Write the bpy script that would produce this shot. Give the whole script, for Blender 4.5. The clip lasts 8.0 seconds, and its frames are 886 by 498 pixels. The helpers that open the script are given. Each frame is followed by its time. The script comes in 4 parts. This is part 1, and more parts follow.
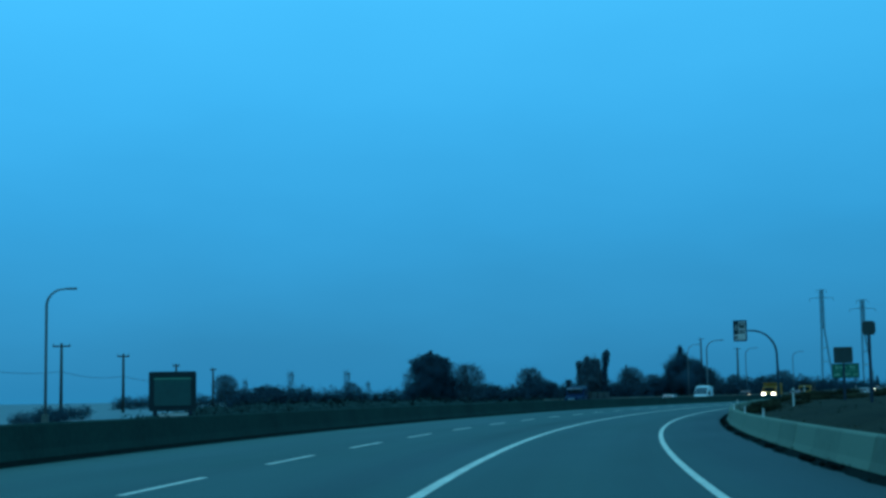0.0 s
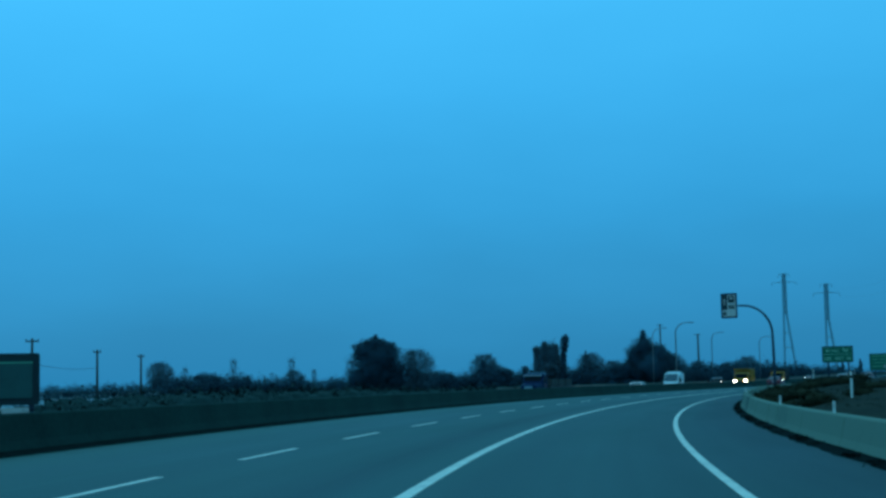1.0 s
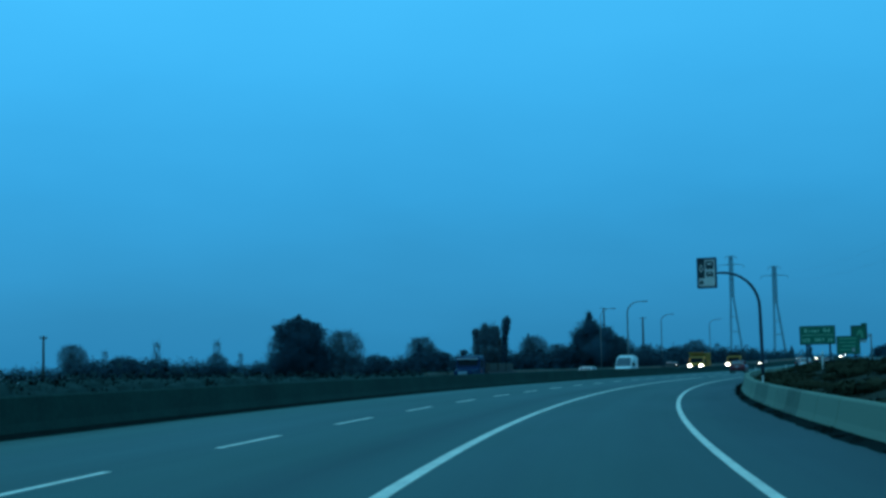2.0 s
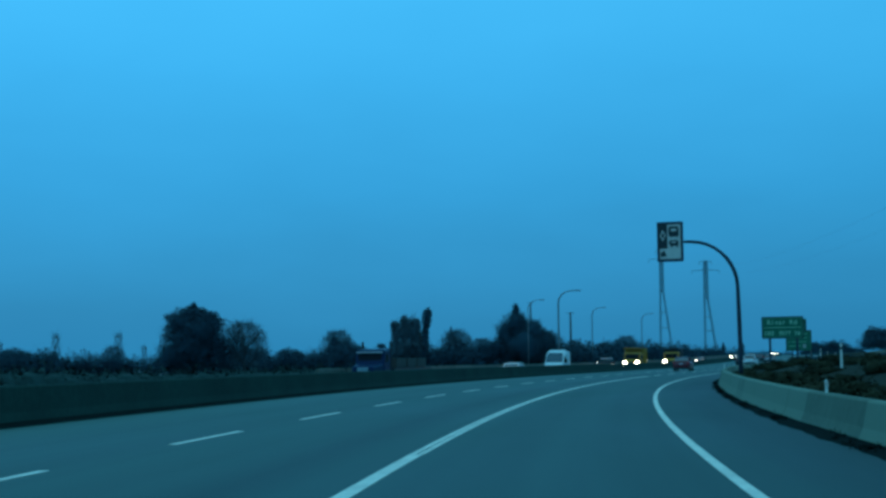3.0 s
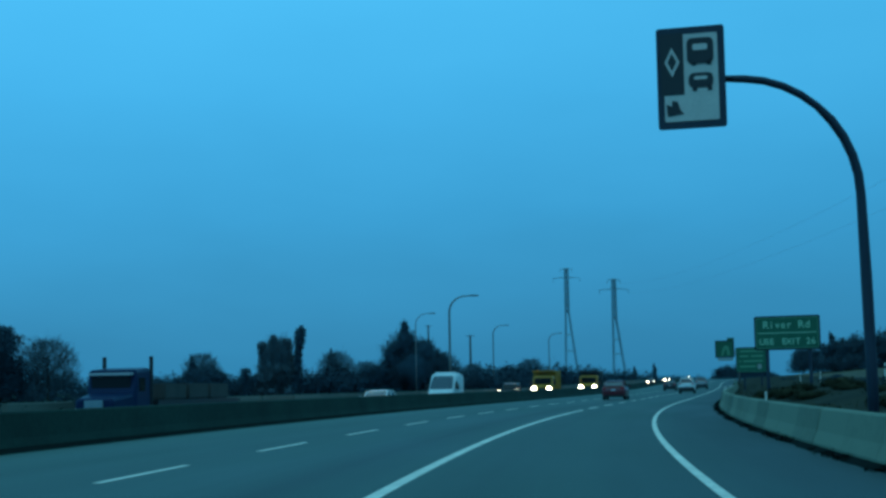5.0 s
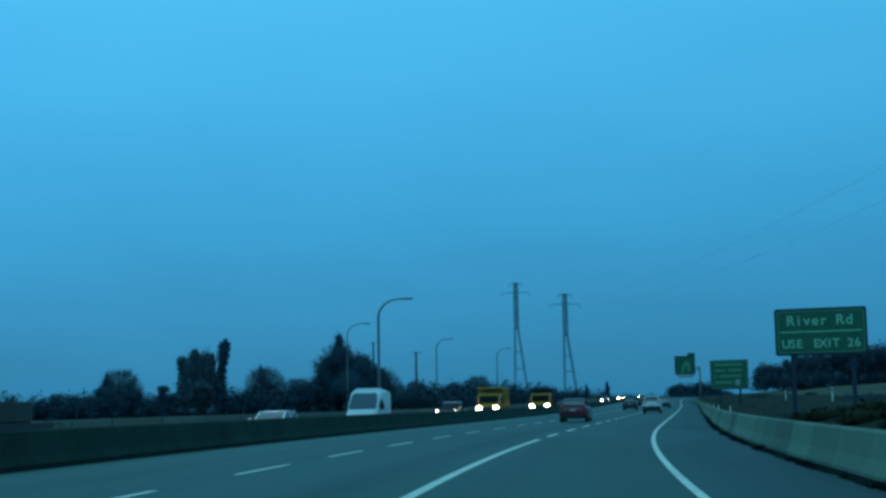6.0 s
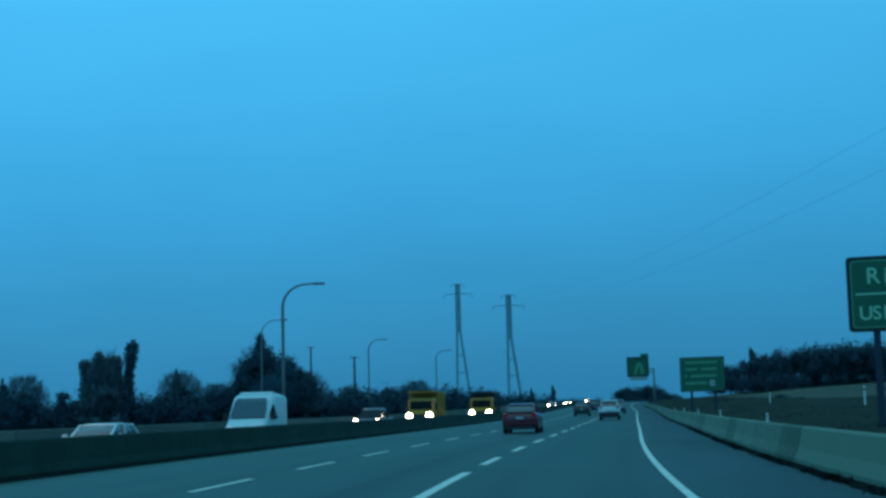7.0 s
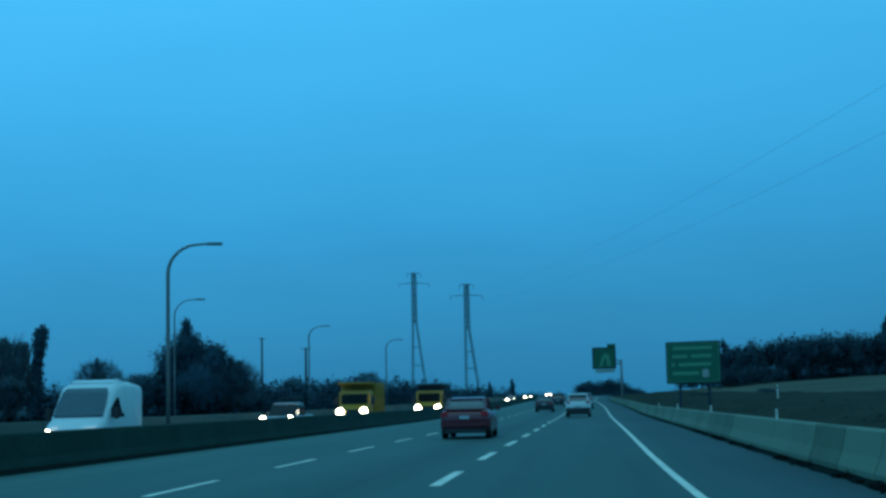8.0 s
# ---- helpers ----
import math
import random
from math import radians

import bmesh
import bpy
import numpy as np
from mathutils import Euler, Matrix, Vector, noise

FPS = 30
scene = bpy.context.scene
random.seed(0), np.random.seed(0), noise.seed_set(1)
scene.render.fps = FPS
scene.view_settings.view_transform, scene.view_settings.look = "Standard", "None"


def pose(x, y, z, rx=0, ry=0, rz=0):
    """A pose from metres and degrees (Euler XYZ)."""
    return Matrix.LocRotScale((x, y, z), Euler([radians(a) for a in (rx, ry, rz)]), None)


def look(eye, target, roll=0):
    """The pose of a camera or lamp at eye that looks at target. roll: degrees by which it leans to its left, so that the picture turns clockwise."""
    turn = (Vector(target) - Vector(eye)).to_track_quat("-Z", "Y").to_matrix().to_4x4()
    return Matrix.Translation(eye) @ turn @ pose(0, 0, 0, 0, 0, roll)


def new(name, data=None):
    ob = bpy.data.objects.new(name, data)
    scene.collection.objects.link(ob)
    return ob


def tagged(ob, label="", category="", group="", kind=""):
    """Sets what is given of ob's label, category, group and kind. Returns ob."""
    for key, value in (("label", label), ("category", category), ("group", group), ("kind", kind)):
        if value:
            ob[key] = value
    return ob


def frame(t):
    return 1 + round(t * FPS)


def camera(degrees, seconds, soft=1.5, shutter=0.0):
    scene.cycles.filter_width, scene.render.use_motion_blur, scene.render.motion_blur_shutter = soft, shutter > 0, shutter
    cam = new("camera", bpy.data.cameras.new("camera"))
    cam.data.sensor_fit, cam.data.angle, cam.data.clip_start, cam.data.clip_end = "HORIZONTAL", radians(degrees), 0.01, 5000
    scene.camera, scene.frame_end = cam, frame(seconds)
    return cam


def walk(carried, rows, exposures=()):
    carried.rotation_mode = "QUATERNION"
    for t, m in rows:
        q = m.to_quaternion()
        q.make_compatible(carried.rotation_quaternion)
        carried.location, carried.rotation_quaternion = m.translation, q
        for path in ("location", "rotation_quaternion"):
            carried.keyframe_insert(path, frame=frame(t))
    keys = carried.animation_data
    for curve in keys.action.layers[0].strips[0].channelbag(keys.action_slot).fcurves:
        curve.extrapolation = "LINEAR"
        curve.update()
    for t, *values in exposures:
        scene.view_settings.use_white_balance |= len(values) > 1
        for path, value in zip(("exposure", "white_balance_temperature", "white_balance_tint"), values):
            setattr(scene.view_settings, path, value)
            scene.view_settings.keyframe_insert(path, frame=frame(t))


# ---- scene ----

# ------------------------------------------------------------------ camera
cam = camera(34.3, 8.0, soft=3.0)
PATH = [
    (0, (-1.875, 0.000, 1.265), (-3.241, 19.847, 3.317), -0.92),
    (0.5, (-1.810, 10.203, 1.260), (-2.915, 30.073, 3.253), -1.02),
    (1, (-1.589, 20.387, 1.270), (-2.356, 40.284, 3.145), -1.10),
    (1.5, (-1.186, 30.548, 1.274), (-1.606, 50.467, 3.025), -1.15),
    (2, (-0.582, 40.680, 1.265), (-0.555, 60.612, 2.912), -1.04),
    (2.5, (0.298, 50.773, 1.252), (0.847, 70.703, 2.828), -0.82),
    (3, (1.403, 60.818, 1.242), (2.439, 80.730, 2.809), -0.66),
    (3.5, (2.716, 70.812, 1.240), (4.150, 90.694, 2.872), -0.64),
    (4, (4.214, 80.753, 1.220), (6.009, 100.606, 2.838), -0.77),
    (4.5, (5.826, 90.651, 1.200), (7.913, 110.464, 2.959), -0.93),
    (5, (7.601, 100.499, 1.194), (10.005, 120.262, 3.111), -1.04),
    (5.5, (9.540, 110.294, 1.194), (12.280, 129.997, 3.264), -1.09),
    (6, (11.640, 120.033, 1.204), (14.740, 139.672, 3.367), -1.11),
    (6.5, (13.890, 129.716, 1.225), (17.376, 149.289, 3.399), -1.10),
    (7, (16.305, 139.337, 1.248), (20.177, 158.832, 3.474), -1.51),
    (7.5, (18.882, 148.893, 1.270), (23.060, 168.328, 3.465), -1.37),
    (8, (21.610, 158.382, 1.285), (26.021, 177.773, 3.412), -1.31),
]
walk(cam, [(t, look(eye, target, roll)) for t, eye, target, roll in PATH], exposures=[(0, -0.02, 6320, 10), (1.5, 0.0, 6320, 10), (3.5, 0.0, 6420, 10), (4.5, 0.0, 6660, 10), (6, -0.04, 6840, 10), (7, -0.04, 6580, 10), (8, -0.04, 6460, 10)])

# ------------------------------------------------------------------ world and light: a dull, blue dusk under an even overcast
world = bpy.data.worlds.new("overcast_dusk")
scene.world = world
world.use_nodes = True
wn, wl = world.node_tree.nodes, world.node_tree.links
wn.clear()
w_out = wn.new("ShaderNodeOutputWorld")
w_sum = wn.new("ShaderNodeAddShader")
w_sky = wn.new("ShaderNodeTexSky")
w_sky.sky_type, w_sky.sun_disc = "NISHITA", False
w_sky.sun_elevation, w_sky.sun_rotation = radians(8), radians(150)
w_air = wn.new("ShaderNodeBackground")
w_air.inputs["Strength"].default_value = 0.002
w_cloud = wn.new("ShaderNodeBackground")
w_cloud.inputs["Strength"].default_value = 1.0
w_pos = wn.new("ShaderNodeTexCoord")
w_sep = wn.new("ShaderNodeSeparateXYZ")
w_ramp = wn.new("ShaderNodeValToRGB")
w_noise = wn.new("ShaderNodeTexNoise")
w_noise.inputs["Scale"].default_value, w_noise.inputs["Detail"].default_value = 5.0, 5.0
w_map = wn.new("ShaderNodeMapping")
w_map.inputs["Scale"].default_value = (1, 1, 3.0)
w_mul = wn.new("ShaderNodeMath")
w_mul.operation = "MULTIPLY_ADD"
w_mul.inputs[1].default_value = 0.06
ramp = w_ramp.color_ramp
SKY = [(0.0, (0.019, 0.212, 0.425)), (0.03, (0.021, 0.230, 0.455)), (0.12, (0.032, 0.338, 0.67)), (0.20, (0.046, 0.43, 0.83)),
       (0.30, (0.064, 0.52, 0.96)), (0.5, (0.09, 0.52, 0.84)), (1.0, (0.135, 0.56, 0.80))]
for n, (at, colour) in enumerate(SKY):
    stop = ramp.elements[n] if n < 2 else ramp.elements.new(at)
    stop.position, stop.color = at, (*colour, 1)
wl.new(w_pos.outputs["Generated"], w_sep.inputs[0])
wl.new(w_pos.outputs["Generated"], w_map.inputs[0])
wl.new(w_map.outputs[0], w_noise.inputs["Vector"])
w_mid = wn.new("ShaderNodeMath")
w_mid.operation = "SUBTRACT"
w_mid.inputs[1].default_value = 0.5
wl.new(w_noise.outputs["Fac"], w_mid.inputs[0])
wl.new(w_mid.outputs[0], w_mul.inputs[0])
wl.new(w_sep.outputs["Z"], w_mul.inputs[2])
wl.new(w_mul.outputs[0], w_ramp.inputs[0])
w_side = wn.new("ShaderNodeMath")
w_side.operation = "MULTIPLY_ADD"
w_side.inputs[1].default_value, w_side.inputs[2].default_value = -0.16, 1.03
wl.new(w_sep.outputs["X"], w_side.inputs[0])
wl.new(w_side.outputs[0], w_cloud.inputs["Strength"])
wl.new(w_ramp.outputs[0], w_cloud.inputs["Color"])
wl.new(w_sky.outputs[0], w_air.inputs["Color"])
wl.new(w_air.outputs[0], w_sum.inputs[0])
wl.new(w_cloud.outputs[0], w_sum.inputs[1])
wl.new(w_sum.outputs[0], w_out.inputs["Surface"])

sun = new("sun", bpy.data.lights.new("sun", "SUN"))
sun.data.energy, sun.data.angle, sun.data.color = 0.2, radians(40), (0.45, 0.85, 1.0)
sun.matrix_basis = look((0, 0, 100), (40, 60, 0))


# ------------------------------------------------------------------ materials
def material(name, colour, rough=0.7, metal=0.0, vary=0.25, scale=4.0, fine=40.0, bump=0.15, tint=None, coat=0.0, per_object=0.0, stretch=None, transmit=0.0):
    """A surface with stains at a large scale, grain at a small one, and relief."""
    m = bpy.data.materials.new(name)
    m.use_nodes = True
    nt = m.node_tree
    nodes, links = nt.nodes, nt.links
    bsdf = nodes["Principled BSDF"]
    bsdf.inputs["Roughness"].default_value, bsdf.inputs["Metallic"].default_value = rough, metal
    bsdf.inputs["Coat Weight"].default_value = coat
    bsdf.inputs["Transmission Weight"].default_value = transmit
    where = nodes.new("ShaderNodeTexCoord")
    vector = where.outputs["Object"]
    if stretch:
        mapping = nodes.new("ShaderNodeMapping")
        mapping.inputs["Scale"].default_value = stretch
        links.new(vector, mapping.inputs[0])
        vector = mapping.outputs[0]
    if per_object:
        info = nodes.new("ShaderNodeObjectInfo")
        far = nodes.new("ShaderNodeMath")
        far.operation = "MULTIPLY"
        far.inputs[1].default_value = 83.0
        links.new(info.outputs["Random"], far.inputs[0])
        shift = nodes.new("ShaderNodeVectorMath")
        shift.operation = "ADD"
        links.new(vector, shift.inputs[0])
        links.new(far.outputs[0], shift.inputs[1])
        vector = shift.outputs[0]
    big, small = nodes.new("ShaderNodeTexNoise"), nodes.new("ShaderNodeTexNoise")
    for tex, size, detail in ((big, scale, 6.0), (small, fine, 3.0)):
        tex.inputs["Scale"].default_value, tex.inputs["Detail"].default_value = size, detail
        links.new(vector, tex.inputs["Vector"])
    add = nodes.new("ShaderNodeMath")
    add.operation = "MULTIPLY_ADD"
    add.inputs[1].default_value = 0.45
    links.new(small.outputs["Fac"], add.inputs[0])
    part_big = nodes.new("ShaderNodeMath")
    part_big.operation = "MULTIPLY"
    part_big.inputs[1].default_value = 0.55
    links.new(big.outputs["Fac"], part_big.inputs[0])
    links.new(part_big.outputs[0], add.inputs[2])
    value = add.outputs[0]
    if per_object:
        own = nodes.new("ShaderNodeMath")
        own.operation = "MULTIPLY_ADD"
        own.inputs[1].default_value = per_object
        links.new(info.outputs["Random"], own.inputs[0])
        links.new(value, own.inputs[2])
        value = own.outputs[0]
    mix = nodes.new("ShaderNodeValToRGB")
    dark = [c * (1 - vary) for c in colour]
    light = tint or [min(1, c * (1 + vary)) for c in colour]
    mix.color_ramp.elements[0].position, mix.color_ramp.elements[0].color = 0.3, (*dark, 1)
    mix.color_ramp.elements[1].position, mix.color_ramp.elements[1].color = 0.7 + per_object * 0.5, (*light, 1)
    links.new(value, mix.inputs[0])
    links.new(mix.outputs[0], bsdf.inputs["Base Color"])
    if bump:
        relief = nodes.new("ShaderNodeBump")
        relief.inputs["Strength"].default_value, relief.inputs["Distance"].default_value = bump, 0.02
        links.new(small.outputs["Fac"], relief.inputs["Height"])
        links.new(relief.outputs[0], bsdf.inputs["Normal"])
    return m


def glow(name, colour, strength):
    m = bpy.data.materials.new(name)
    m.use_nodes = True
    bsdf = m.node_tree.nodes["Principled BSDF"]
    bsdf.inputs["Base Color"].default_value = (*colour, 1)
    bsdf.inputs["Emission Color"].default_value = (*colour, 1)
    bsdf.inputs["Emission Strength"].default_value = strength
    return m




def asphalt_material():
    """Worn asphalt: grain, long streaks along the lanes, darker wheel tracks with oil between, and paler aggregate by the edges."""
    m = bpy.data.materials.new("damp_asphalt")
    m.use_nodes = True
    nodes, links = m.node_tree.nodes, m.node_tree.links
    bsdf = nodes["Principled BSDF"]
    lane = nodes.new("ShaderNodeUVMap")
    lane.uv_map = "lane"
    cut = nodes.new("ShaderNodeSeparateXYZ")
    links.new(lane.outputs[0], cut.inputs[0])

    def texture(stretch, detail):
        mapping = nodes.new("ShaderNodeMapping")
        mapping.inputs["Scale"].default_value = stretch
        links.new(lane.outputs[0], mapping.inputs[0])
        tex = nodes.new("ShaderNodeTexNoise")
        tex.inputs["Scale"].default_value, tex.inputs["Detail"].default_value = 1.0, detail
        links.new(mapping.outputs[0], tex.inputs["Vector"])
        return tex.outputs["Fac"]

    def math_node(kind, a, b):
        node = nodes.new("ShaderNodeMath")
        node.operation = kind
        for n, v in enumerate((a, b)):
            if isinstance(v, (int, float)):
                node.inputs[n].default_value = v
            else:
                links.new(v, node.inputs[n])
        return node.outputs[0]

    across = nodes.new("ShaderNodeValToRGB")
    stops = [(-2.9, 0.14), (-1.2, 0.22), (-0.3, 0.36), (0.9, 0.40), (1.8, 0.50), (2.7, 0.42), (3.6, 0.52), (4.3, 0.50), (5.1, 0.30), (5.9, 0.50), (7.2, 0.58), (8.4, 0.48), (9.2, 0.60), (10.2, 0.52), (12.2, 0.76), (22.0, 0.5)]
    while len(across.color_ramp.elements) < len(stops):
        across.color_ramp.elements.new(0.5)
    for e, (o, v) in zip(across.color_ramp.elements, stops):
        e.position, e.color = (o + 3) / 26, (v, v, v, 1)
    links.new(math_node("DIVIDE", math_node("ADD", cut.outputs[0], 3.0), 26.0), across.inputs[0])
    streak = texture((2.4, 0.035, 1), 5.0)
    patch = texture((0.25, 0.05, 1), 4.0)
    grain = texture((30, 30, 1), 3.0)
    total = math_node("ADD", math_node("MULTIPLY", streak, 0.22), math_node("MULTIPLY", patch, 0.24))
    total = math_node("ADD", total, math_node("MULTIPLY", grain, 0.16))
    total = math_node("ADD", math_node("ADD", total, across.outputs[0]), -0.31)
    colour = nodes.new("ShaderNodeValToRGB")
    colour.color_ramp.elements[0].position, colour.color_ramp.elements[0].color = 0.2, (0.007, 0.020, 0.017, 1)
    colour.color_ramp.elements[1].position, colour.color_ramp.elements[1].color = 0.85, (0.044, 0.103, 0.080, 1)
    links.new(total, colour.inputs[0])
    links.new(colour.outputs[0], bsdf.inputs["Base Color"])
    links.new(math_node("ADD", math_node("MULTIPLY", patch, 0.25), 0.5), bsdf.inputs["Roughness"])
    relief = nodes.new("ShaderNodeBump")
    relief.inputs["Strength"].default_value, relief.inputs["Distance"].default_value = 0.25, 0.01
    links.new(grain, relief.inputs["Height"])
    links.new(relief.outputs[0], bsdf.inputs["Normal"])
    return m


ASPHALT = asphalt_material()
# Gloss stands in for haze: far ground takes on the sky's colour.
GRASS = material("sky_sheen_winter_grass", (0.045, 0.045, 0.03), 0.42, vary=0.5, scale=0.05, fine=1.5, bump=0.04)
# Grit colour with the shade at the barriers' feet painted in.
GRIT_SHADE = material("shaded_wet_grit", (0.008, 0.014, 0.013), 1.0, vary=0.4, scale=1.5, fine=25, bump=0.3)
PAINT_WHITE = material("road_paint", (0.80, 0.64, 0.52), 0.6, vary=0.32, scale=1.6, fine=18, bump=0.05)
CONCRETE = material("weathered_concrete", (0.118, 0.124, 0.100), 0.85, vary=0.28, scale=0.9, fine=12, bump=0.2, per_object=0.5)
FAR_CONCRETE = material("damp_dark_concrete", (0.080, 0.088, 0.070), 0.85, vary=0.3, scale=0.6, fine=8, bump=0.2, per_object=0.5)
BARRIER = material("streaked_barrier_concrete", (0.124, 0.148, 0.104), 0.85, vary=0.36, scale=0.4, fine=6, bump=0.2, per_object=0.8, stretch=(1, 0.6, 1))
BANK = material("dry_bank_grass", (0.029, 0.028, 0.018), 0.95, vary=0.5, scale=0.22, fine=3.0, bump=0.3)
FIELD = material("pale_stubble", (0.092, 0.082, 0.058), 0.95, vary=0.45, scale=0.07, fine=1.5, bump=0.2, stretch=(1, 0.4, 1))
# Pylon steel coloured pale blue to paint in the haze of distance.
PYLON_STEEL = material("haze_blue_pylon_steel", (0.19, 0.34, 0.40), 0.7, 0.1, vary=0.2, scale=0.6, fine=6, bump=0.0)
MEDIAN = material("dark_green_concrete", (0.010, 0.036, 0.027), 0.95, vary=0.4, scale=0.5, fine=7, bump=0.3)
STEEL = material("galvanised_steel", (0.17, 0.18, 0.18), 0.55, 0.4, vary=0.2, scale=2, fine=20, bump=0.05)
DARKSTEEL = material("dark_mast_paint", (0.015, 0.028, 0.048), 0.6, 0.2, vary=0.2, scale=2, fine=20, bump=0.05)
TIMBER = material("weathered_pole_timber", (0.055, 0.05, 0.045), 0.9, vary=0.3, scale=2, fine=18, bump=0.3, stretch=(1, 1, 0.2))
SIGN_GREEN = material("green_sign_sheet", (0.003, 0.100, 0.046), 0.45, vary=0.15, scale=1.5, fine=15, bump=0.02)
SIGN_TEXT = material("reflective_legend", (0.25, 0.56, 0.36), 0.5, vary=0.1, scale=3, fine=20, bump=0.0)
SIGN_DIM = material("faded_legend", (0.08, 0.30, 0.17), 0.5, vary=0.15, scale=3, fine=20, bump=0.0)
SIGN_FAINT = material("worn_legend", (0.065, 0.26, 0.14), 0.5, vary=0.15, scale=3, fine=20, bump=0.0)
SIGN_WHITE = material("white_sign_sheet", (0.58, 0.50, 0.44), 0.5, vary=0.12, scale=2, fine=20, bump=0.0)
SIGN_PALE = material("dull_pale_sheet", (0.26, 0.30, 0.27), 0.6, vary=0.15, scale=2, fine=20, bump=0.0)
# Distance haze is mixed into the wood's foliage colour as blue.
WOOD_LEAF = material("haze_blue_wood_foliage", (0.022, 0.056, 0.078), 0.95, vary=0.2, scale=0.25, fine=2, bump=0.0)
SIGN_BLACK = material("black_sign_sheet", (0.012, 0.012, 0.014), 0.5, vary=0.2, scale=2, fine=20, bump=0.0)
BOARD = material("dull_teal_board", (0.016, 0.072, 0.062), 0.6, 0.0, vary=0.25, scale=0.8, fine=9, bump=0.05)
SIGN_RIM = material("dark_sign_edge", (0.003, 0.018, 0.020), 0.7, vary=0.2, scale=2, fine=15, bump=0.0)
SIGN_BACK = material("dull_sign_backing", (0.03, 0.045, 0.04), 0.6, 0.2, vary=0.3, scale=1.5, fine=15, bump=0.05)
BARK = material("bark", (0.045, 0.036, 0.028), 0.95, vary=0.35, scale=1.5, fine=12, bump=0.4)
# Evergreen shifted towards blue: far haze painted into the base colour.
LEAF_DARK = material("haze_blue_evergreen_leaves", (0.022, 0.059, 0.084), 0.95, vary=0.22, scale=0.35, fine=3, bump=0.0)
SCRUB = material("dark_low_scrub", (0.024, 0.050, 0.046), 0.95, vary=0.3, scale=0.4, fine=4, bump=0.0)
# Twig colour carries painted blue haze, not the twigs' own brown.
TWIG_HAZE = material("haze_blue_bare_twigs", (0.055, 0.096, 0.118), 0.95, vary=0.35, scale=0.3, fine=3, bump=0.0)
SHRUB = material("dry_shrubs", (0.036, 0.035, 0.020), 0.95, vary=0.5, scale=0.4, fine=4, bump=0.0)
RED = material("red_car_paint", (0.15, 0.004, 0.010), 0.35, vary=0.08, scale=2, fine=20, bump=0.0, coat=0.4)
WHITE = material("white_car_paint", (0.62, 0.63, 0.62), 0.5, vary=0.08, scale=2, fine=20, bump=0.0, coat=0.0)
SILVER = material("silver_car_paint", (0.26, 0.28, 0.29), 0.5, 0.4, vary=0.1, scale=2, fine=20, bump=0.0, coat=0.0)
BLACKPAINT = material("dark_car_paint", (0.03, 0.03, 0.034), 0.35, vary=0.1, scale=2, fine=20, bump=0.0, coat=0.3)
YELLOW = material("yellow_truck_paint", (0.46, 0.19, 0.008), 0.45, vary=0.12, scale=1, fine=15, bump=0.0)
BLUE = material("blue_truck_paint", (0.004, 0.020, 0.06), 0.4, vary=0.12, scale=1, fine=15, bump=0.0)
# Pale base colour paints the sky's reflection into the car windows.
REAR_GLASS = material("painted_sky_window_glass", (0.13, 0.10, 0.10), 0.15, vary=0.1, scale=1, fine=5, bump=0.0, coat=0.6)
GLASS = material("dark_window_glass", (0.012, 0.014, 0.016), 0.12, vary=0.1, scale=1, fine=5, bump=0.0)
for dull, gloss in ((GLASS, 0.2), (BANK, 0.05), (FIELD, 0.05), (GRASS, 0.5), (GRIT_SHADE, 0.02), (BLUE, 0.12), (SHRUB, 0.05), (SCRUB, 0.1), (BARRIER, 0.25), (MEDIAN, 0.25), (LEAF_DARK, 0.3), (ASPHALT, 0.36)):
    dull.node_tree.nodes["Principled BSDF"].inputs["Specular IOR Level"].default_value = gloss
# Blue base colour stands for sky mirrored in the van's windscreen.
VAN_GLASS = material("painted_sky_screen", (0.022, 0.060, 0.085), 0.2, vary=0.15, scale=1, fine=5, bump=0.0, coat=0.4)
RUBBER = material("tyre_rubber", (0.014, 0.014, 0.015), 0.85, vary=0.2, scale=4, fine=30, bump=0.1)
TRIM = material("black_plastic_trim", (0.018, 0.018, 0.02), 0.6, vary=0.2, scale=4, fine=30, bump=0.05)
CHROME = material("wheel_metal", (0.35, 0.36, 0.37), 0.35, 0.8, vary=0.1, scale=4, fine=20, bump=0.0)
TAIL = material("red_lamp_lens", (0.5, 0.01, 0.012), 0.25, vary=0.1, scale=4, fine=20, bump=0.0)
PLATE = material("plate_sheet", (0.4, 0.41, 0.42), 0.5, vary=0.1, scale=8, fine=30, bump=0.0)
HEADLIGHT = glow("lit_headlight", (1.0, 0.90, 0.68), 22.0)
PLASTIC = material("pale_marker_plastic", (0.72, 0.70, 0.62), 0.6, vary=0.1, scale=5, fine=20, bump=0.0)


# ------------------------------------------------------------------ building helpers
def to_mesh(name, bm, mat, smooth=False):
    bmesh.ops.recalc_face_normals(bm, faces=bm.faces)
    mesh = bpy.data.meshes.new(name)
    bm.to_mesh(mesh)
    bm.free()
    mesh.materials.append(mat)
    if smooth:
        for p in mesh.polygons:
            p.use_smooth = True
    return mesh


def part(name, bm, mat, parent, label="", smooth=False):
    ob = new(name, to_mesh(name, bm, mat, smooth))
    ob.parent = parent
    return tagged(ob, label)


def thing(name, label, category, group="", m=None, kind=""):
    ob = new(name)
    ob.empty_display_size = 0.3
    if m is not None:
        ob.matrix_basis = m
    return tagged(ob, label, category, group, kind)


def structure(name, bm, mat, label, category):
    return tagged(new(name, to_mesh(name, bm, mat)), label, category, kind="structure")


